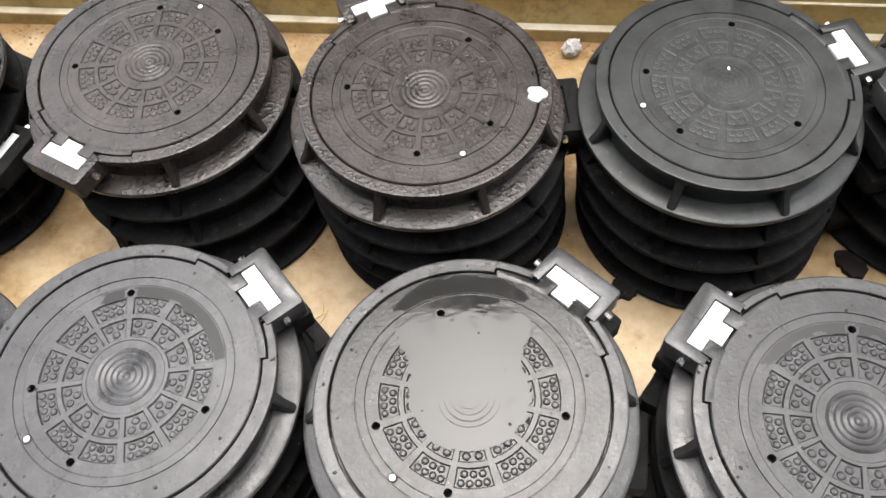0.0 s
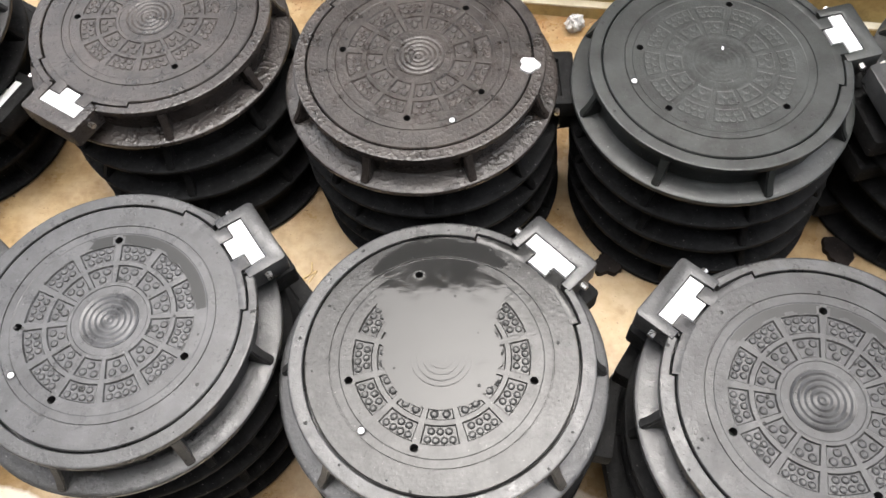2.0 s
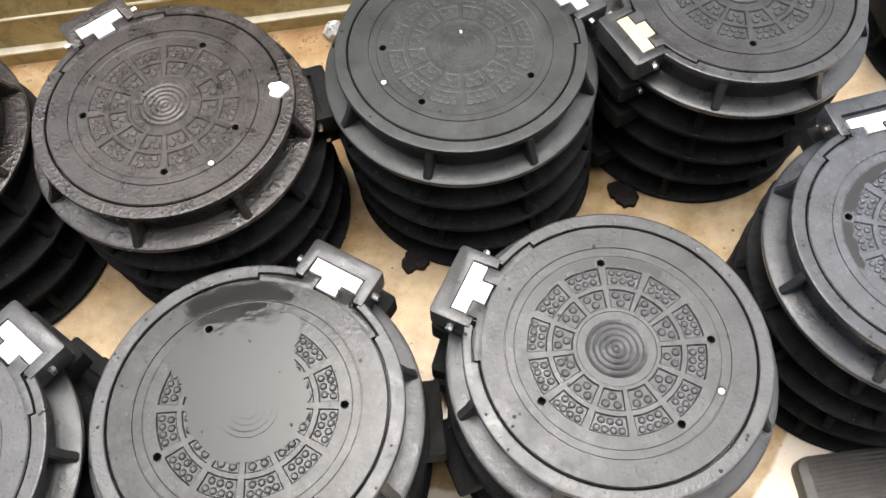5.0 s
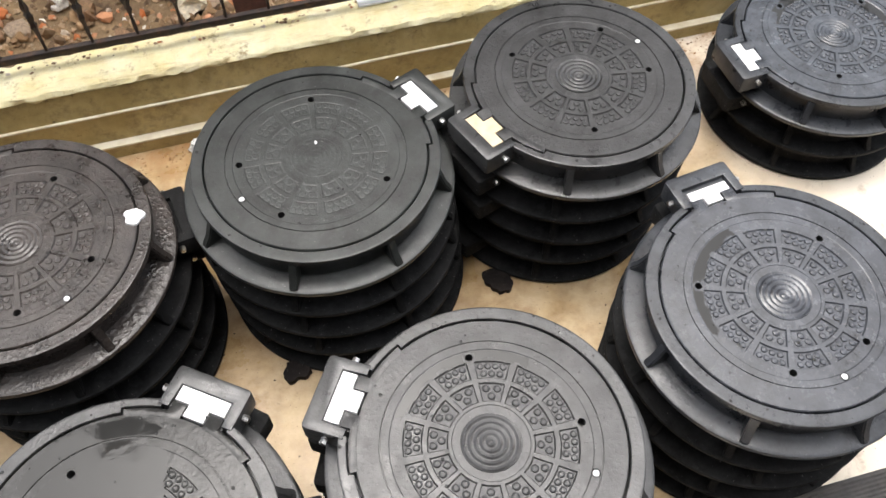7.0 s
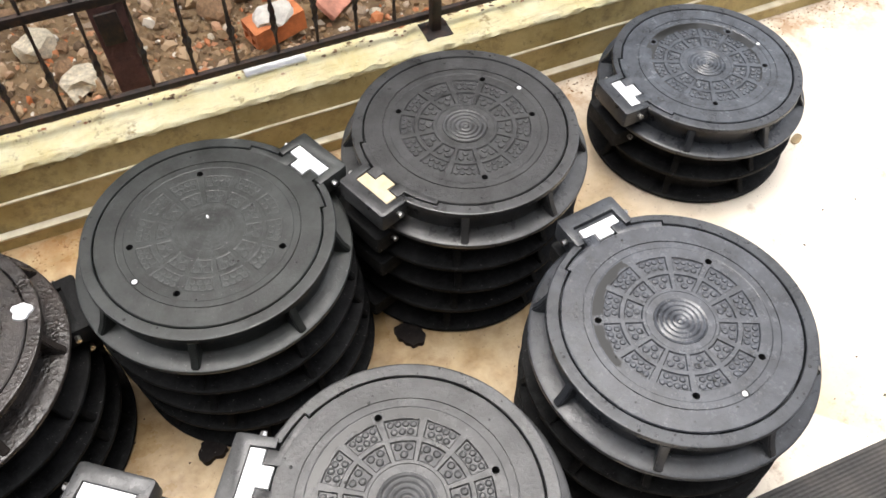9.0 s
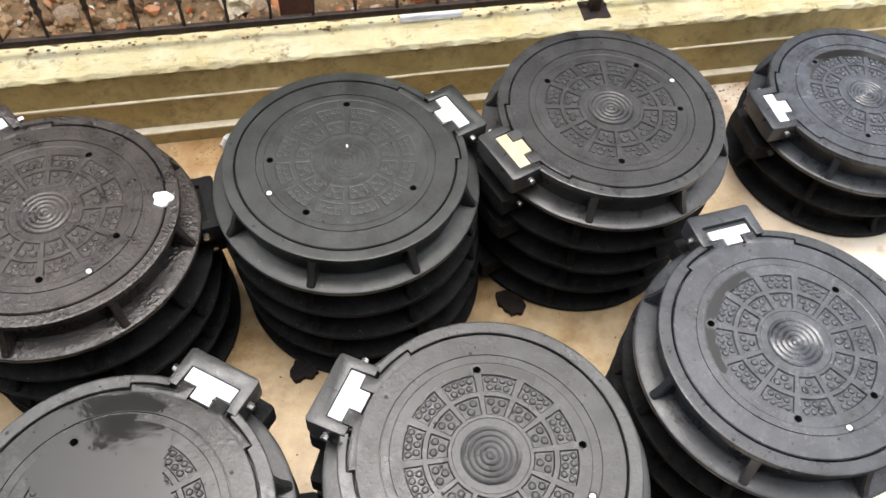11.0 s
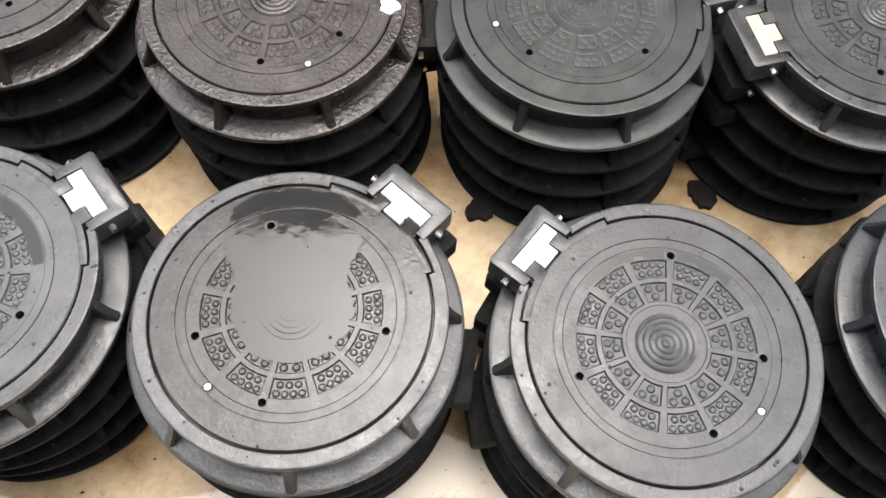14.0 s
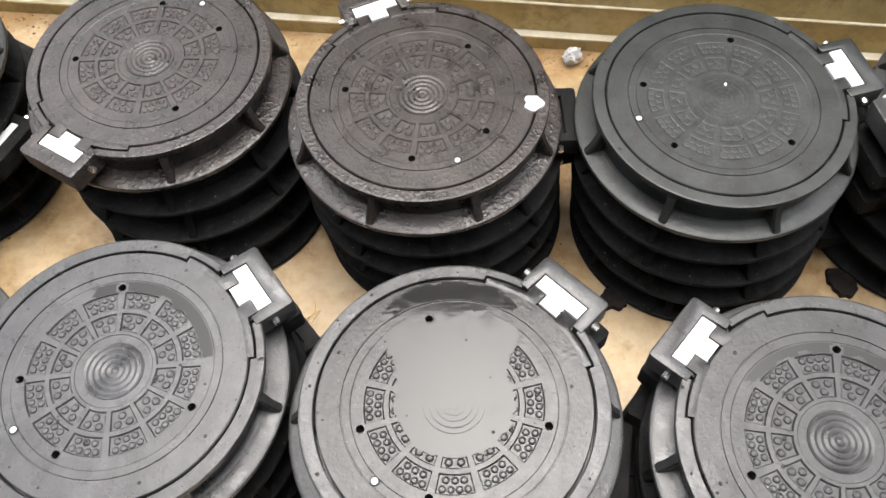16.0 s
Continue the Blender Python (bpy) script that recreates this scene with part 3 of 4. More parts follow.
part("pale_tread", extrude_profile([(-0.002, 0.054), (-0.002, 0.062), (0.05, 0.062), (0.05, 0.054)], X0, X1), EDGE, kerb, "pale tile edging", False)
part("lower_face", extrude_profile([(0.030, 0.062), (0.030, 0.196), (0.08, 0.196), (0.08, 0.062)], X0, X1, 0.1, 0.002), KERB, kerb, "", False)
part("ledge", extrude_profile([(0.026, 0.196), (0.026, 0.202), (0.08, 0.202), (0.08, 0.196)], X0, X1, 0.1, 0.0015, 4), EDGE, kerb, "thin pale ledge line", False)
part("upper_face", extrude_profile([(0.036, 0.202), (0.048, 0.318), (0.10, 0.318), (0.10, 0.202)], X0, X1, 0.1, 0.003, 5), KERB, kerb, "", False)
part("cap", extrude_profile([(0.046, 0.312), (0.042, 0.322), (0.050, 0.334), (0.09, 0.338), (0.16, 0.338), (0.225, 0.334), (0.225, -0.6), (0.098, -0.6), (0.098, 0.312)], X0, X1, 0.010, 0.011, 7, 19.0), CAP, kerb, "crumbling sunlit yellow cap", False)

# ---------------------------------------------------------------- beyond the kerb: rubble ground, fence, unseen walls that shut light out of the yard
EARTH = material("rubble_earth", (0.22, 0.16, 0.11), 0.9)
_e = mix(EARTH, ramp(EARTH, noise_tex(EARTH, 3.5, 9, 0.75), [(0.35, 0.0), (0.62, 1.0)]), (0.115, 0.069, 0.035), (0.36, 0.24, 0.125))
_e = mix(EARTH, ramp(EARTH, noise_tex(EARTH, 26, 6, 0.75), [(0.58, 0.0), (0.66, 1.0)]), _e, (0.50, 0.40, 0.29))
_e = mix(EARTH, ramp(EARTH, noise_tex(EARTH, 11, 6, 0.75), [(0.63, 0.0), (0.70, 1.0)]), _e, (0.50, 0.19, 0.07))
put(EARTH, "Base Color", _e)
bump(EARTH, noise_tex(EARTH, 22, 9, 0.8), 1.0, 0.03)


def ground_mesh():
    """One sheet out to the horizon, rough and heaped behind the kerb."""
    bm = bmesh.new()
    xs = [-400, -60, -12] + list(np.linspace(-5, 8, 105)) + [15, 60, 400]
    ys = [-400, -60, -8, 2.0] + list(np.linspace(2.3, 7.0, 48)) + [12, 60, 400]
    grid = []
    for y in ys:
        row = []
        for x in xs:
            near = -5 <= x <= 8 and 2.3 <= y <= 7
            h = 0.07 * noise.fractal((x * 1.3, y * 1.3, 0.3), 1.0, 2.0, 5) + 0.02 * noise.noise((x * 9, y * 9, 2)) + 0.05 * max(0, y - 3.2) if near else 0
            row.append(bm.verts.new((x, y, -0.30 + h)))
        grid.append(row)
    for p, q in zip(grid, grid[1:]):
        for i in range(len(xs) - 1):
            bm.faces.new((p[i], p[i + 1], q[i + 1], q[i]))
    return bm


tagged(link("ground", ground_mesh(), EARTH), "brown earth strewn with rubble and broken brick", "ground", kind="structure")


def ground_z(x, y):
    return -0.30 + 0.07 * noise.fractal((x * 1.3, y * 1.3, 0.3), 1.0, 2.0, 5) + 0.05 * max(0, y - 3.2)


def rock_mesh(seed, flat=0.7):
    bm = bmesh.new()
    bmesh.ops.create_icosphere(bm, subdivisions=2, radius=0.5)
    for v in bm.verts:
        d = v.co.normalized()
        v.co = d * (0.5 + 0.30 * noise.noise(d * 1.7 + Vector((seed * 3.7, 0, 0))) + 0.08 * noise.noise(d * 5 + Vector((0, seed * 2.3, 0))))
        v.co.x = max(-0.40, min(0.40, v.co.x))
        v.co.z *= flat
    return bm


def stone(name, base, var=0.35):
    m = material(name, base, 0.85)
    put(m, "Base Color", mix(m, ramp(m, noise_tex(m, 7, 7, 0.7), [(0.35, 0.0), (0.65, 1.0)]), tuple(c * (1 - var) for c in base), tuple(min(1, c * (1 + var)) for c in base)))
    bump(m, noise_tex(m, 20, 7, 0.7), 0.7, 0.02)
    return m


STONES = [stone("pale_limestone", (0.62, 0.54, 0.40)), stone("grey_rubble", (0.34, 0.25, 0.17)), stone("brown_rubble", (0.27, 0.16, 0.085)), stone("orange_brick", (0.58, 0.19, 0.07)), stone("pale_mortar", (0.58, 0.54, 0.48))]
ROCKS = [mesh_of(rock_mesh(i, 0.55 + 0.1 * (i % 4)), "rock", STONES[0]) for i in range(7)]
r3 = random.Random(11)


def rock(x, y, size, mat, name="stone", label="rough broken stone lying in the rubble", category="stone"):
    ob = tagged(new(name, ROCKS[r3.randrange(7)]), label, category, "rubble stones")
    ob.material_slots[0].link = "OBJECT"
    ob.material_slots[0].material = mat
    s = size * r3.uniform(0.8, 1.2)
    ob.matrix_world = pose(x, y, ground_z(x, y) + 0.16 * s, r3.uniform(-20, 20), r3.uniform(-20, 20), r3.uniform(0, 360)) @ Matrix.Diagonal((s, s * r3.uniform(0.6, 1.0), s * r3.uniform(0.6, 1.0), 1))
    return ob


rock(0.69, 3.45, 0.20, STONES[0], label="large pale limestone block in the rubble")
rock(0.56, 3.78, 0.26, STONES[0], label="large pale limestone block in the rubble")
rock(0.86, 3.20, 0.12, STONES[0])
for k in range(230):
    x, y = r3.uniform(-1.6, 3.6), r3.uniform(2.75, 4.9)
    rock(x, y, r3.choice((0.04, 0.05, 0.06, 0.08, 0.11, 0.15)), r3.choices(STONES, (3, 4, 5, 1.3, 1.5))[0])


def rubble_heap():
    """Broken stones and brick bits piled between the larger ones."""
    base = bmesh.new()
    bmesh.ops.create_icosphere(base, subdivisions=1, radius=1.0)
    bv = [v.co.copy() for v in base.verts]
    bf = [[v.index for v in f.verts] for f in base.faces]
    base.free()
    vs, fs = [], []
    for k in range(3200):
        x, y = r3.uniform(-1.4, 3.6), 2.68 + 2.2 * r3.random() ** 1.2
        s = 0.011 + 0.042 * r3.random() ** 2.4
        turn = Euler((r3.uniform(0, 6), r3.uniform(0, 6), r3.uniform(0, 6))).to_matrix()
        size = Vector((s * r3.uniform(0.6, 1.3), s * r3.uniform(0.6, 1.1), s * r3.uniform(0.35, 0.8)))
        n, z = len(vs), ground_z(x, y) + 0.3 * s
        for v in bv:
            q = v * (0.75 + 0.5 * r3.random())
            q = turn @ Vector((q.x * size.x, q.y * size.y, q.z * size.z))
            vs.append((x + q.x, y + q.y, z + q.z))
        fs += [[n + i for i in f] for f in bf]
    me = bpy.data.meshes.new("rubble_heap")
    me.from_pydata(vs, [], fs)
    return me


def pebbles():
    """The small broken stuff between the stones, too fine to count."""
    vs, fs = [], []
    for k in range(7500):
        x, y, s = r3.uniform(-1.8, 4.0), r3.uniform(2.66, 5.0), r3.uniform(0.008, 0.028)
        z, a = ground_z(x, y) + 0.2 * s, r3.uniform(0, 6.28)
        n = len(vs)
        for i in range(4):
            vs.append((x + s * math.cos(a + i * 1.57) * r3.uniform(0.6, 1.1), y + s * math.sin(a + i * 1.57) * r3.uniform(0.6, 1.1), z + s * r3.uniform(-0.2, 0.2)))
        vs.append((x, y, z + s * 0.8))
        fs += [(n + i, n + (i + 1) % 4, n + 4) for i in range(4)]
    me = bpy.data.meshes.new("gravel")
    me.from_pydata(vs, [], fs)
    return me


GRIT = material("mixed_grit", (0.35, 0.27, 0.2), 0.9)
_g = GRIT.node_tree.nodes.new("ShaderNodeNewGeometry")
put(GRIT, "Base Color", ramp(GRIT, _g.outputs["Random Per Island"], [(0.0, (0.10, 0.062, 0.035)), (0.45, (0.29, 0.18, 0.09)), (0.72, (0.44, 0.31, 0.19)), (0.84, (0.52, 0.16, 0.05)), (0.90, (0.45, 0.33, 0.22)), (1.0, (0.74, 0.68, 0.58))]))
_hm = rubble_heap()
_hm.materials.append(GRIT)
tagged(new("rubble_heap", _hm), "heap of broken stone, mortar and orange brick bits", "rubble", kind="stuff")
_gm = pebbles()
_gm.materials.append(GRIT)
tagged(new("gravel", _gm), "fine broken brick and stone chippings", "gravel", kind="stuff")

# a hollow orange brick with mortar, a broken slab, a white plastic strip
HOLLOW = STONES[3]


def hollow_brick(m):
    root = tagged(new("hollow_brick"), "orange hollow clay brick crusted with mortar", "brick")
    root.matrix_world = m
    for y0, y1, z0, z1, name in ((-0.07, -0.06, 0, 0.12, "side_wall"), (0.06, 0.07, 0, 0.12, "side_wall"), (-0.06, 0.06, 0, 0.01, "bottom_wall"), (-0.06, 0.06, 0.11, 0.12, "top_wall"), (-0.005, 0.005, 0.01, 0.11, "web"), (-0.06, -0.005, 0.055, 0.065, "web"), (0.005, 0.06, 0.055, 0.065, "web")):
        part(name, box(bmesh.new(), -0.14, 0.14, y0, y1, z0, z1), HOLLOW, root, "", False)
    bm = rock_mesh(3, 0.16)
    for v in bm.verts:
        v.co = Vector((v.co.x * 0.26, v.co.y * 0.15, v.co.z * 0.4 + 0.125))
    part("mortar_lump", bm, STONES[4], root, "grey-white mortar crust")


hollow_brick(pose(1.64, 3.36, ground_z(1.64, 3.36) + 0.02, 4, -5, 8))
_b = bmesh.new()
box(_b, -0.12, 0.12, -0.07, 0.07, 0, 0.03, 0.006)
_slab = tagged(link("broken_tile", _b, stone("pink_tile", (0.58, 0.26, 0.18))), "pinkish broken roof tile leaning in the rubble", "tile")
_slab.matrix_world = pose(1.98, 3.42, ground_z(1.98, 3.42) + 0.05, 35, 10, 40)
_b = bmesh.new()
box(_b, -0.16, 0.16, -0.025, 0.025, 0, 0.02, 0.006)
_strip = tagged(link("plastic_strip", _b, WHITE), "white plastic channel lying in the rubble", "plastic strip")
_strip.matrix_world = pose(1.35, 2.99, ground_z(1.35, 2.99) + 0.04, 6, 0, 4)
_b = bmesh.new()
box(_b, -0.10, 0.14, -0.03, 0.03, 0, 0.010, 0.003)
_pipe = tagged(link("plaster_board", _b, WHITE), "white plaster scrap on the kerb cap", "plaster scrap")
_pipe.matrix_world = WALL @ pose(1.30, 0.195, 0.342, 0, 0, 1)

IRON = material("rusty_iron", (0.035, 0.024, 0.02), 0.6, 0.3)
put(IRON, "Base Color", ramp(IRON, noise_tex(IRON, 30, 6, 0.7), [(0.4, (0.022, 0.018, 0.017)), (0.6, (0.05, 0.03, 0.022)), (0.75, (0.14, 0.055, 0.025))]))
bump(IRON, noise_tex(IRON, 120, 4), 0.4, 0.001)


def bar_mesh():
    """A twisted square bar with a knot in its middle."""
    bm = bmesh.new()
    rows = []
    z0, z1, n = 0.40, 1.30, 60
    for i in range(n + 1):
        z = z0 + (z1 - z0) * i / n
        w = 0.0068 + 0.011 * math.exp(-((z - 0.56) / 0.016) ** 2) + 0.008 * math.exp(-((z - 0.60) / 0.012) ** 2) + 0.008 * math.exp(-((z - 0.52) / 0.012) ** 2)
        a = 14 * z
        rows.append([bm.verts.new((w * math.cos(a + k * math.pi / 2), w * math.sin(a + k * math.pi / 2), z)) for k in range(4)])
    for p, q in zip(rows, rows[1:]):
        for k in range(4):
            bm.faces.new((p[k], p[(k + 1) % 4], q[(k + 1) % 4], q[k]))
    bm.faces.new(rows[0][::-1])
    bm.faces.new(rows[-1])
    return bm


fence = tagged(new("fence"), "dark rusty iron fence with twisted bars on the kerb", "fence")
fence.matrix_world = WALL @ pose(0, 0.178, 0)
for z, h, name in ((0.395, 0.014, "bottom_rail"), (0.80, 0.017, "middle_rail"), (1.30, 0.014, "top_rail")):
    part(name, box(bmesh.new(), -5, 7, -0.011, 0.011, z - h, z + h, 0.003), IRON, fence)
BAR = mesh_of(bar_mesh(), "bar", IRON)
for k in range(64):
    if abs(-3 + 0.155 * k - 1.97) > 0.05:
        piece("bar", BAR, fence, pose(-3 + 0.155 * k, 0, 0, 0, 0, 17 * k))
for x in (-2.4, 1.965, 6.3):
    post = part("post", box(bmesh.new(), x - 0.020, x + 0.020, -0.045, -0.005, 0.336, 1.40, 0.003), IRON, fence)
    part("base_plate", box(bmesh.new(), x - 0.055, x + 0.055, -0.085, 0.022, 0.334, 0.344, 0.002), IRON, post)

RUST = stone("dark_red_board", (0.075, 0.028, 0.022), 0.5)
board = tagged(new("old_board"), "dark red-brown weathered board standing behind the fence", "board")
board.matrix_world = WALL @ pose(0.84, 0.34, -0.32, -4, -2, 0)
part("plank", box(bmesh.new(), -0.065, 0.065, -0.02, 0.02, 0.0, 1.0, 0.004), RUST, board)
part("clamp", box(bmesh.new(), -0.05, 0.03, -0.035, -0.019, 0.80, 0.93, 0.004), IRON, board, "rusty iron clamp")

# houses round the yard: front inferred from reflections, rear and side added to block light
PLASTER = stone("dark_brown_render", (0.085, 0.075, 0.066), 0.25)


def house(name, label, x0, x1, y0, y1, h):
    root = tagged(new(name), label, "house", kind="structure")
    part("wall", box(bmesh.new(), x0, x1, y0, y1, -0.4, h), PLASTER, root, "", False)
    part("roof", box(bmesh.new(), x0 - 0.12, x1 + 0.12, y0 - 0.12, y1 + 0.12, h, h + 0.15), STONES[1], root, "", False)
    return root


house("wall_front", "dark brown rendered house wall across the rubble plot", -2.7, 7.3, 6.6, 9.0, FACADE)
house("unseen_wall_rear", "unseen dark brown wall added behind the terrace to block light", -7, 4.5, -2.6, -2.0, 6.5)
house("unseen_wall_side", "unseen dark brown wall added at the end of the terrace to block light", -5.8, -5.2, -2.9, 1.4, 5.0)

# ---------------------------------------------------------------- small things on the covers and the floor


def blob_mesh(radius, z0, z1, n=48, seed=0, drain=None, wander=1.0):
    """A flat puddle or blot with a wandering edge, given its radius by angle; drain (x, y, r) leaves a hole."""
    bm = bmesh.new()
    rim = [bm.verts.new((*polar(radius(i * 360 / n) * (1 + wander * 0.10 * noise.noise((3 * math.cos(i * math.tau / n), 3 * math.sin(i * math.tau / n), seed)) + wander * 0.07 * noise.noise((9 * math.cos(i * math.tau / n), 9 * math.sin(i * math.tau / n), seed))), i * 360 / n), z0)) for i in range(n)]
    top = [bm.verts.new((v.co.x * 0.965, v.co.y * 0.965, z1)) for v in rim]
    for i in range(n):
        bm.faces.new((rim[i], rim[(i + 1) % n], top[(i + 1) % n], top[i]))
    if drain:
        x, y, r = drain
        hole = [bm.verts.new((x + r * math.cos(math.tau * i / 20), y + r * math.sin(math.tau * i / 20), z1)) for i in range(20)]
        deep = [bm.verts.new((v.co.x, v.co.y, z0)) for v in hole]
        edges = [bm.edges.get((top[i], top[(i + 1) % n])) for i in range(n)]
        edges += [bm.edges.new((hole[i], hole[(i + 1) % 20])) for i in range(20)]
        bmesh.ops.triangle_fill(bm, edges=edges, use_beauty=True)
        for i in range(20):
            bm.faces.new((hole[i], hole[(i + 1) % 20], deep[(i + 1) % 20], deep[i]))
    else:
        bm.faces.new(top)
    bmesh.ops.recalc_face_normals(bm, faces=bm.faces)
    return bm


TOP = 5 * UNIT


def lobe(a, mid, width):
    d = (a - mid + 180) % 360 - 180
    return math.exp(-(d / width) ** 2)


def pool(key, level, reach, label, seed, ragged=0.0003, inner=lambda a: 0.0):
    """Level water standing in the low part of a tilted lid; level is its height over the lid's middle."""
    frame_ = tilted(key)
    flat = Matrix.Translation(frame_.translation)
    down = frame_.inverted() @ flat
    turn = STACKS[key][2]
    drains = [Vector((*polar(r, a + turn), 0)) for a, r in HOLES]
    bm = bmesh.new()
    n, radii = 180, [0.012 + 0.0042 * i for i in range(72)]
    grid = []
    for r in radii:
        row = []
        for i in range(n):
            a = 360 * i / n
            p = Vector((*polar(r, a), level))
            q = down @ p
            depth = q.z - sunk(q.xy.length, 0)
            shore = math.exp(-(depth / 0.0008) ** 2)
            p.z += shore * ragged * (noise.noise((p.x * 38, p.y * 38, seed)) + 0.7 * noise.noise((p.x * 110, p.y * 110, seed))) + 0.00005 * noise.noise((p.x * 25, p.y * 25, seed + 4))
            wet = depth > -0.0016 and r < 0.311 and r > inner(a) * (1 + 0.06 * noise.noise((p.x * 40, p.y * 40, seed + 8))) and not 0.2568 < q.xy.length < 0.2622 and r < reach(a) * (1 + (0.05 * noise.noise((p.x * 25, p.y * 25, seed)) + 0.07 * noise.noise((p.x * 70, p.y * 70, seed)) if reach(a) > 0.24 or r < 0.2 else 0)) and all((q - d).xy.length > 0.0128 for d in drains)
            row.append((bm.verts.new(p), wet))
        grid.append(row)
    for p, q in zip(grid, grid[1:]):
        for i in range(n):
            four = (p[i], q[i], q[(i + 1) % n], p[(i + 1) % n])
            if all(w for _, w in four):
                bm.faces.new([v for v, _ in four])
    if all(w for _, w in grid[0]):
        bm.faces.new([v for v, _ in grid[0]])
    bmesh.ops.delete(bm, geom=[v for v in bm.verts if not v.link_faces], context="VERTS")
    bmesh.ops.recalc_face_normals(bm, faces=bm.faces)
    if sum(f.normal.z for f in bm.faces) < 0:
        bmesh.ops.reverse_faces(bm, faces=bm.faces)
    ob = tagged(link("puddle", bm, WATER), label, "puddle", "pools on lids")
    ob.matrix_world = flat


pool("f2", -0.0009, lambda a: 0.126 + 0.028 * lobe(a, 90, 120) + 0.160 * math.exp(-(((a - 93 + 180) % 360 - 180) / 49) ** 6), "rain water standing on the manhole lid", 3, 0.00004)
pool("f1", -0.00215, lambda a: 0.2365, "rain film in the dip of a studded lid", 1, 0.00015, lambda a: 0.204)
pool("f3", -0.0022, lambda a: 0.2365, "dark rain film along a lid's dished edge", 2, 0.00015, lambda a: 0.207)
pool("f4", -0.0023, lambda a: 0.2365, "dark rain film near the lock plug", 6, 0.00015, lambda a: 0.207)
pool("b5", -0.0017, lambda a: 0.2365, "rain film that mirrors the sky", 5, 0.0002, lambda a: 0.196)


def drops(key, count, seed):
    """Flat rain drops scattered over one lid and its rim."""
    r_ = random.Random(seed)
    vs, fs = [], []
    for k in range(count):
        a, r = r_.uniform(0, 360), r_.choice((r_.uniform(0.265, 0.315), r_.uniform(0.328, 0.352), r_.uniform(0.10, 0.235)))
        s_, (x, y), z, n = 0.0012 + 0.0042 * r_.random() ** 3, polar(r, a), sunk(r, 0), len(vs)
        for i in range(7):
            vs.append((x + s_ * math.cos(i * math.tau / 7) * r_.uniform(0.8, 1.25), y + s_ * math.sin(i * math.tau / 7), z - 0.0002))
        for i in range(7):
            vs.append((x + 0.6 * s_ * math.cos(i * math.tau / 7), y + 0.6 * s_ * math.sin(i * math.tau / 7), z + 0.24 * s_))
        vs.append((x, y, z + 0.32 * s_))
        for i in range(7):
            j = (i + 1) % 7
            fs += [(n + i, n + j, n + 7 + j, n + 7 + i), (n + 7 + i, n + 7 + j, n + 14)]
    me = bpy.data.meshes.new("rain_drops")
    me.from_pydata(vs, [], fs)
    me.materials.append(WATER)
    me.shade_smooth()
    ob = tagged(new("rain_drops", me), "scattered rain drops on a plastic lid", "water drops", kind="stuff")
    ob.matrix_world = tilted(key)


for i, (key, count) in enumerate((("f1", 110), ("f2", 130), ("f3", 90), ("f4", 120), ("b1", 60), ("b2", 60), ("b3", 30), ("b4", 70), ("b5", 90))):
    drops(key, count, 40 + i)

blot = tagged(link("paper_scrap", blob_mesh(lambda a: 0.027 + 0.003 * math.cos(radians(3 * a)) + 0.003 * math.cos(radians(5 * a + 40)), 0.0, 0.006, 24, 8), WHITE), "white crumpled scrap on the rim of a cover", "paper scrap")
blot.matrix_world = pose(0.282, 1.592, TOP + 0.0006)
RAG = material("crumpled_rag", (0.74, 0.73, 0.70), 0.8)
bump(RAG, noise_tex(RAG, 60, 5), 0.8, 0.006)
_r = bmesh.new()
bmesh.ops.create_icosphere(_r, subdivisions=4, radius=0.5)
for v in _r.verts:
    d = v.co.normalized()
    v.co = d * (0.42 + 0.16 * noise.noise(d * 2.2) + 0.16 * abs(noise.noise(d * 5.5)) + 0.07 * abs(noise.noise(d * 11)))
rag = tagged(link("crumpled_paper", _r, RAG), "crumpled white paper lying at the foot of the kerb", "crumpled paper")
rag.matrix_world = pose(0.495, 2.29, 0.032, 10, 20, 30) @ Matrix.Diagonal((0.072, 0.062, 0.075, 1))

SOOT = polymer("black_rubber_scrap", (0.009, 0.006, 0.005), 0.75, 0.1, 0.3, 0.2)
scrap = tagged(link("rubber_scrap", blob_mesh(lambda a: 0.046 + 0.030 * lobe(a, 165, 40) + 0.014 * lobe(a, 330, 50) + 0.003 * math.sin(radians(9 * a)), 0.0, 0.018, 30, 5), SOOT), "black jagged plastic scrap lying on the floor", "plastic scrap")
scrap.matrix_world = pose(1.300, 1.332, 0.0005, 0, 0, -40) @ Matrix.Diagonal((0.85, 0.85, 1, 1))

chip = tagged(link("rubber_scrap", blob_mesh(lambda a: 0.034 + 0.022 * lobe(a, 200, 35) + 0.016 * lobe(a, 300, 30) + 0.004 * math.sin(radians(7 * a)), 0.0, 0.022, 30, 12), SOOT), "black broken plastic chip at the foot of a stack", "plastic scrap")
chip.matrix_world = pose(0.560, 1.285, 0.0005, 0, 0, 15)

speck = tagged(link("paint_speck", blob_mesh(lambda a: 0.0055 + 0.003 * lobe(a, 80, 40), -0.001, 0.003, 14, 4), WHITE), "small white paint speck on a dark lid", "paint speck")
speck.matrix_world = pose(0.820, 1.654, TOP - 0.0012) @ Matrix.Diagonal((0.6, 0.9, 0.8, 1))
STRAW = stone("dry_straw", (0.62, 0.46, 0.22), 0.3)
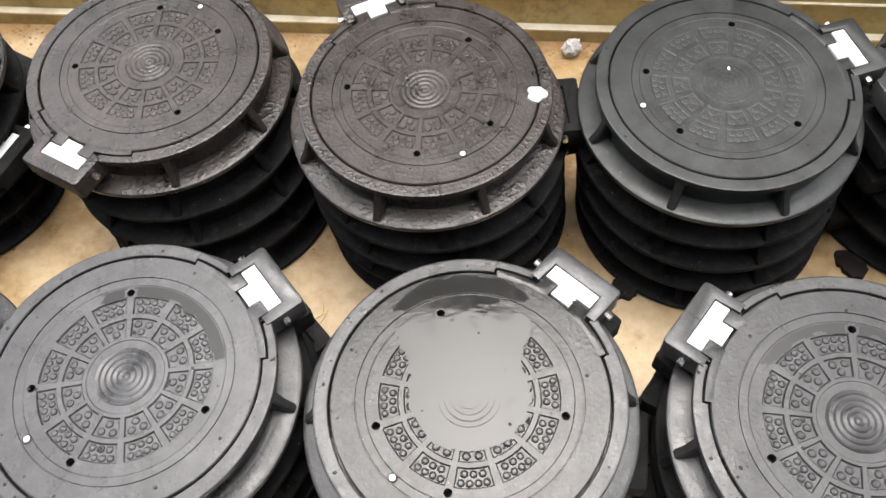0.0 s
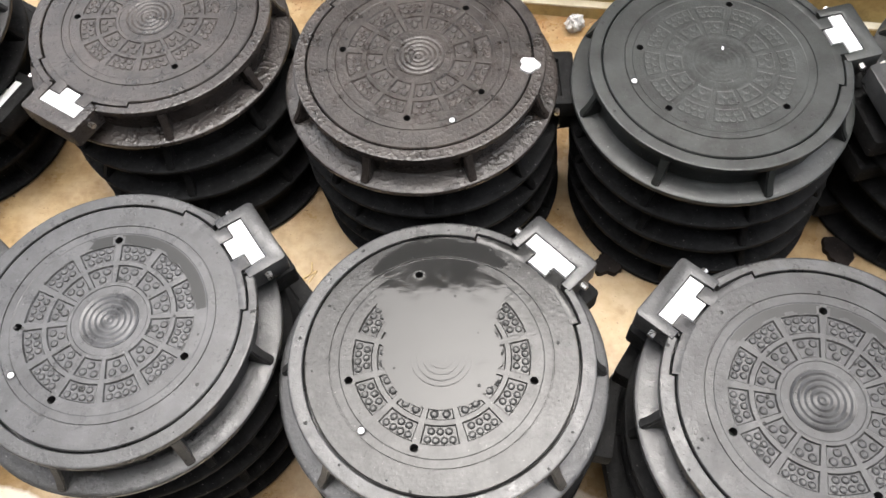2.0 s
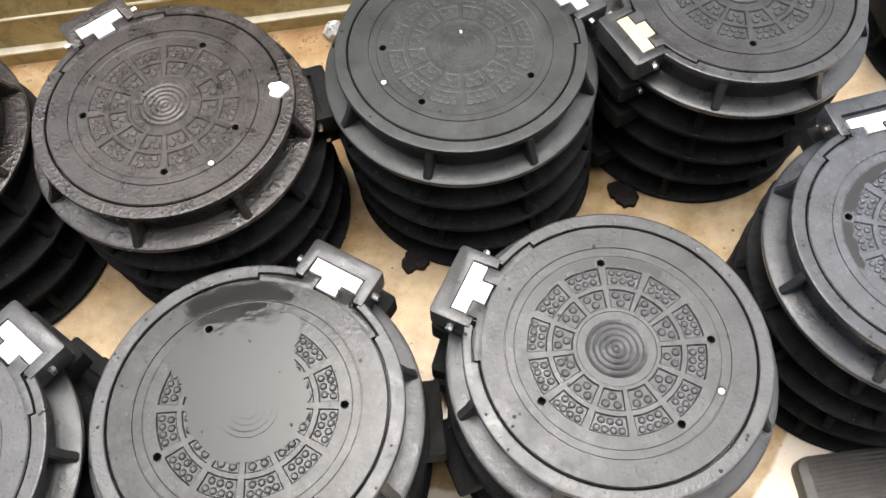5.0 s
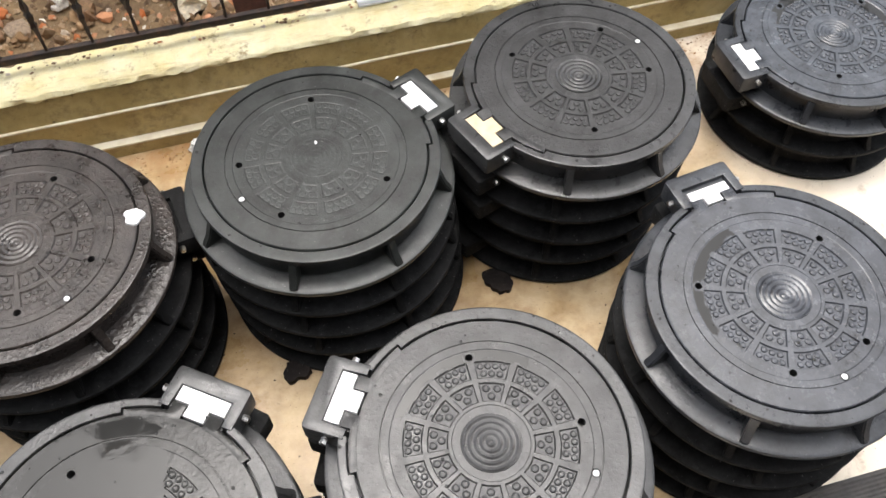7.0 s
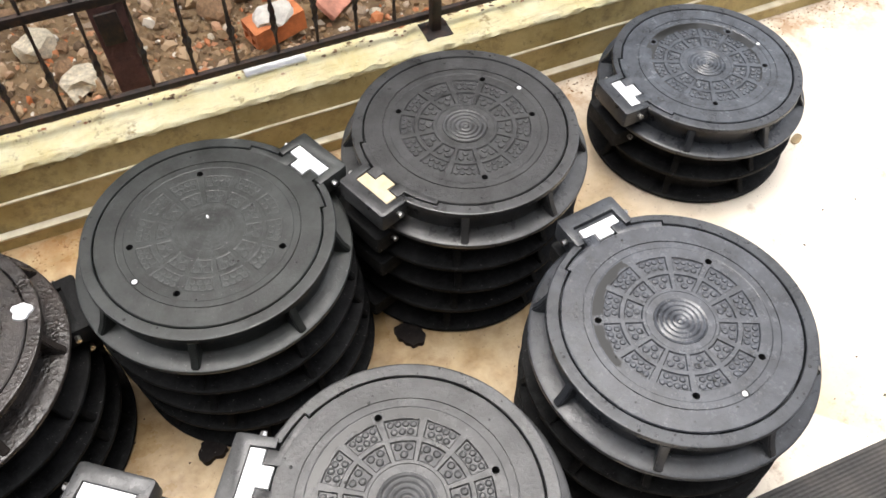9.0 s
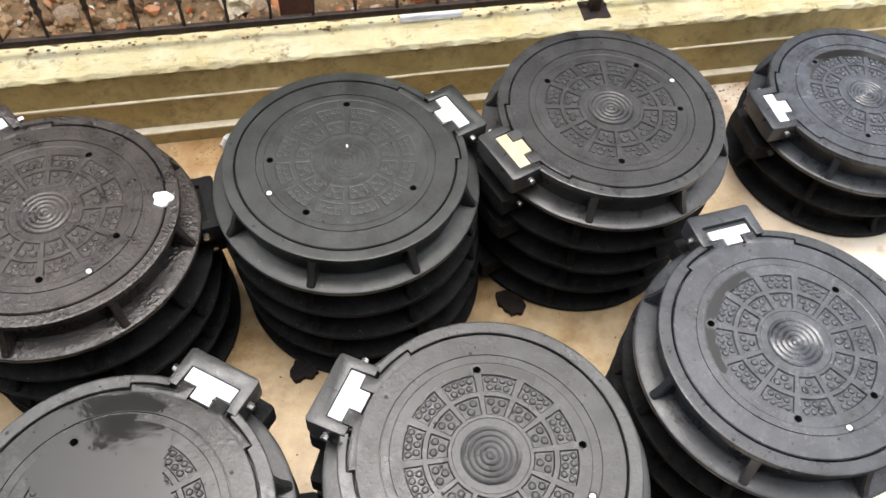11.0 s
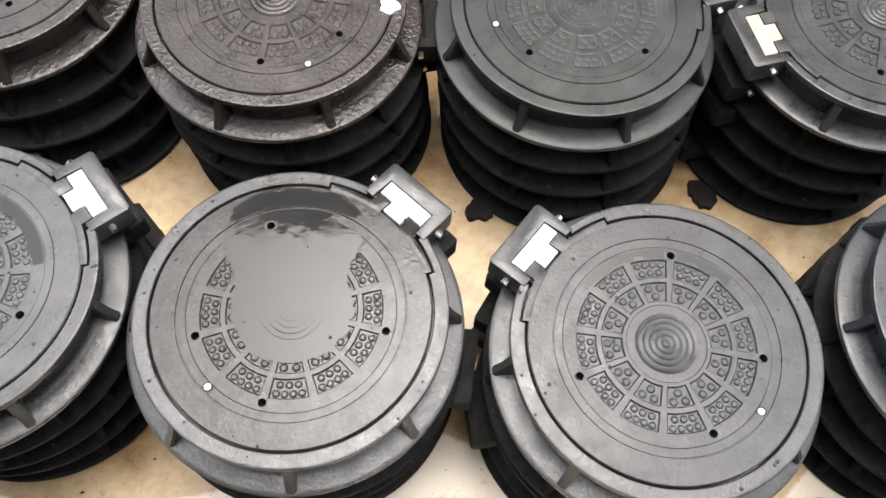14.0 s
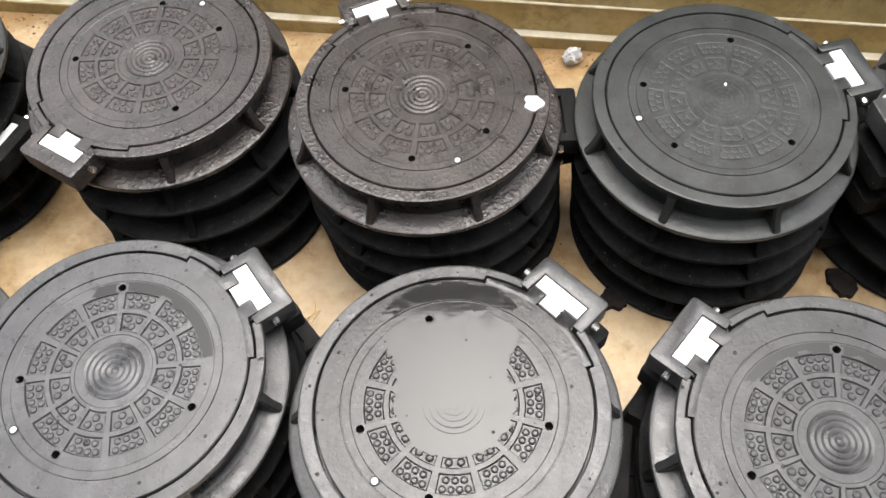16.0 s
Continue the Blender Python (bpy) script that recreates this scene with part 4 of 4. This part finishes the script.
for x, y, a, n in ((-0.415, 1.235, 35, 0.060), (-0.395, 1.225, 62, 0.050), (-0.435, 1.215, 12, 0.040), (-0.402, 1.262, 95, 0.036)):
    b_ = bmesh.new()
    box(b_, -n / 2, n / 2, -0.0025, 0.0025, 0.0005, 0.0045, 0.001)
    for v in b_.verts:
        v.co.y += 0.9 * v.co.x ** 2 * (1 if a > 40 else -1) * 6
    tagged(link("wood_splinter", b_, STRAW), "pale dry wood splinter on the floor", "splinter", "splinters").matrix_world = pose(x, y, 0, 0, 0, a)

# chequer plates: one on the floor, one on the landing from which one looks down
PLATE = material("worn_chequer_plate", (0.10, 0.095, 0.09), 0.6, 0.2)
put(PLATE, "Base Color", ramp(PLATE, noise_tex(PLATE, 12, 6), [(0.35, (0.040, 0.036, 0.033)), (0.7, (0.095, 0.085, 0.078))]))
RIBBED = material("dark_ribbed_rubber", (0.05, 0.048, 0.045), 0.5)
put(RIBBED, "Base Color", ramp(RIBBED, noise_tex(RIBBED, 9, 6), [(0.35, (0.025, 0.023, 0.021)), (0.7, (0.065, 0.058, 0.050))]))


def studs(x0, x1, y0, y1, z, pitch, length, width, height, turn=0.0):
    """Rows of low lozenges, alternately turned."""
    vs, fs = [], []
    j, y = 0, y0 + pitch / 2
    while y < y1:
        x, i = x0 + pitch / 2, 0
        while x < x1:
            a = turn + (math.pi / 4 if (i + j) % 2 else -math.pi / 4) if turn >= 0 else 0.0
            c, s = math.cos(a), math.sin(a)
            n = len(vs)
            for u, v in ((-length, 0), (0, -width), (length, 0), (0, width)):
                vs.append((x + u * c - v * s, y + u * s + v * c, z))
            vs.append((x, y, z + height))
            fs += [(n + q, n + (q + 1) % 4, n + 4) for q in range(4)]
            x, i = x + pitch, i + 1
        y, j = y + pitch, j + 1
    me = bpy.data.meshes.new("studs")
    me.from_pydata(vs, [], fs)
    return me


def ribs(x0, x1, y0, y1, z, pitch, height):
    """Close low ridges along x, each broken into short lengths that rise and dip."""
    vs, fs = [], []
    y = y0
    while y < y1:
        n0, k = len(vs), int((x1 - x0) / 0.012)
        for i in range(k + 1):
            x = x0 + (x1 - x0) * i / k
            h = height * (1.0 if i % 2 else 0.62)
            vs += [(x, y - pitch * 0.40, z), (x, y - pitch * 0.10, z + h), (x, y + pitch * 0.10, z + h), (x, y + pitch * 0.40, z)]
        for i in range(k):
            p, q = n0 + 4 * i, n0 + 4 * i + 4
            fs += [(p + j, q + j, q + j + 1, p + j + 1) for j in range(3)]
        y += pitch
    me = bpy.data.meshes.new("ribs")
    me.from_pydata(vs, [], fs)
    return me


mat_ = tagged(new("floor_mat"), "thick dark ribbed rubber mat lying on the terrace floor", "mat")
mat_.matrix_world = pose(1.440, 0.370, 0, 0, 0, -7.5)
_c0 = [(0.035 - 0.035 * math.cos(radians(a)), -0.035 + 0.035 * math.sin(radians(a))) for a in (0, 22, 45, 68, 90)]
part("sheet", prism((_c0 + [(2.2, 0.0), (2.2, -1.3), (0.0, -1.3)])[::-1], 0.001, 0.056, 0.006), RIBBED, mat_)
_m = ribs(0.03, 1.3, -0.55, -0.010, 0.056, 0.0125, 0.0028)
_m.materials.append(RIBBED)
_s = new("ribs", _m)
_s.parent = mat_
tagged(_s, "rows of small raised ribs", kind="stuff")

landing = tagged(new("metal_landing"), "worn steel chequer-plate landing on four legs", "landing")
landing.matrix_world = pose(-0.05, 0.213, 0, 0, 0, -7.4)
part("plate", box(bmesh.new(), -2.0, 0.2, -1.2, 0, 1.185, 1.205, 0.002), PLATE, landing)
_m = studs(-1.2, 0.19, -0.5, -0.004, 1.205, 0.026, 0.012, 0.0032, 0.0018, 0.0)
_m.materials.append(PLATE)
_s = new("studs", _m)
_s.parent = landing
tagged(_s, "raised lozenge pattern", kind="stuff")
for x in (-1.95, 0.13):
    for y in (-1.15, -0.10):
        part("leg", box(bmesh.new(), x - 0.02, x + 0.02, y - 0.02, y + 0.02, 0, 1.185, 0.003), PLATE, landing)


# crumbs, chips and dirt on the floor
def crumbs(name, count, place, s0, s1, seed):
    r = random.Random(seed)
    vs, fs = [], []
    for k in range(count):
        x, y = place(r)
        s, a, n = r.uniform(s0, s1), r.uniform(0, 6.28), len(vs)
        for i in range(4):
            q = a + i * 1.57 + r.uniform(-0.4, 0.4)
            vs.append((x + s * math.cos(q) * r.uniform(0.5, 1.2), y + s * math.sin(q) * r.uniform(0.4, 0.9), 0.0008))
        vs.append((x + s * 0.2, y, 0.0008 + s * r.uniform(0.3, 0.7)))
        fs += [(n + i, n + (i + 1) % 4, n + 4) for i in range(4)]
    me = bpy.data.meshes.new(name)
    me.from_pydata(vs, [], fs)
    return me


def along_kerb(r):
    x = r.uniform(-2.5, 4.2)
    return x, 2.395 - 0.112 * x - abs(r.gauss(0, 0.07))


DIRT = stone("dark_crumb", (0.06, 0.04, 0.025), 0.5)
_m = crumbs("floor_crumbs", 230, lambda r: (r.uniform(-1.6, 3.6), r.uniform(0.2, 2.3)), 0.002, 0.008, 21)
_m.materials.append(DIRT)
tagged(new("floor_crumbs", _m), "dark crumbs and chips scattered over the floor", "crumbs", kind="stuff")
REDDISH = stone("red_brown_dirt", (0.34, 0.20, 0.10), 0.5)
_m = crumbs("kerb_dirt", 1500, along_kerb, 0.002, 0.008, 22)
_m.materials.append(REDDISH)
tagged(new("kerb_dirt", _m), "red-brown dirt gathered along the kerb", "dirt", kind="stuff")
_m = crumbs("cap_grit", 260, lambda r: (r.uniform(-1.6, 4.5), r.gauss(0.19, 0.02)), 0.004, 0.014, 23)
_m.materials.append(GRIT)
_g2 = tagged(new("cap_grit", _m), "loose grit lying on the kerb cap under the fence", "grit", kind="stuff")
_g2.matrix_world = WALL @ pose(0, 0, 0.338)
leaf = tagged(link("dry_leaf", blob_mesh(lambda a: 0.018 + 0.022 * lobe(a, 20, 40) + 0.014 * lobe(a, 200, 40), 0.0, 0.004, 20, 2), stone("dry_leaf_brown", (0.30, 0.22, 0.12))), "dry brown leaf lying beside a low stack", "leaf")
leaf.matrix_world = pose(3.13, 1.36, 0.001)
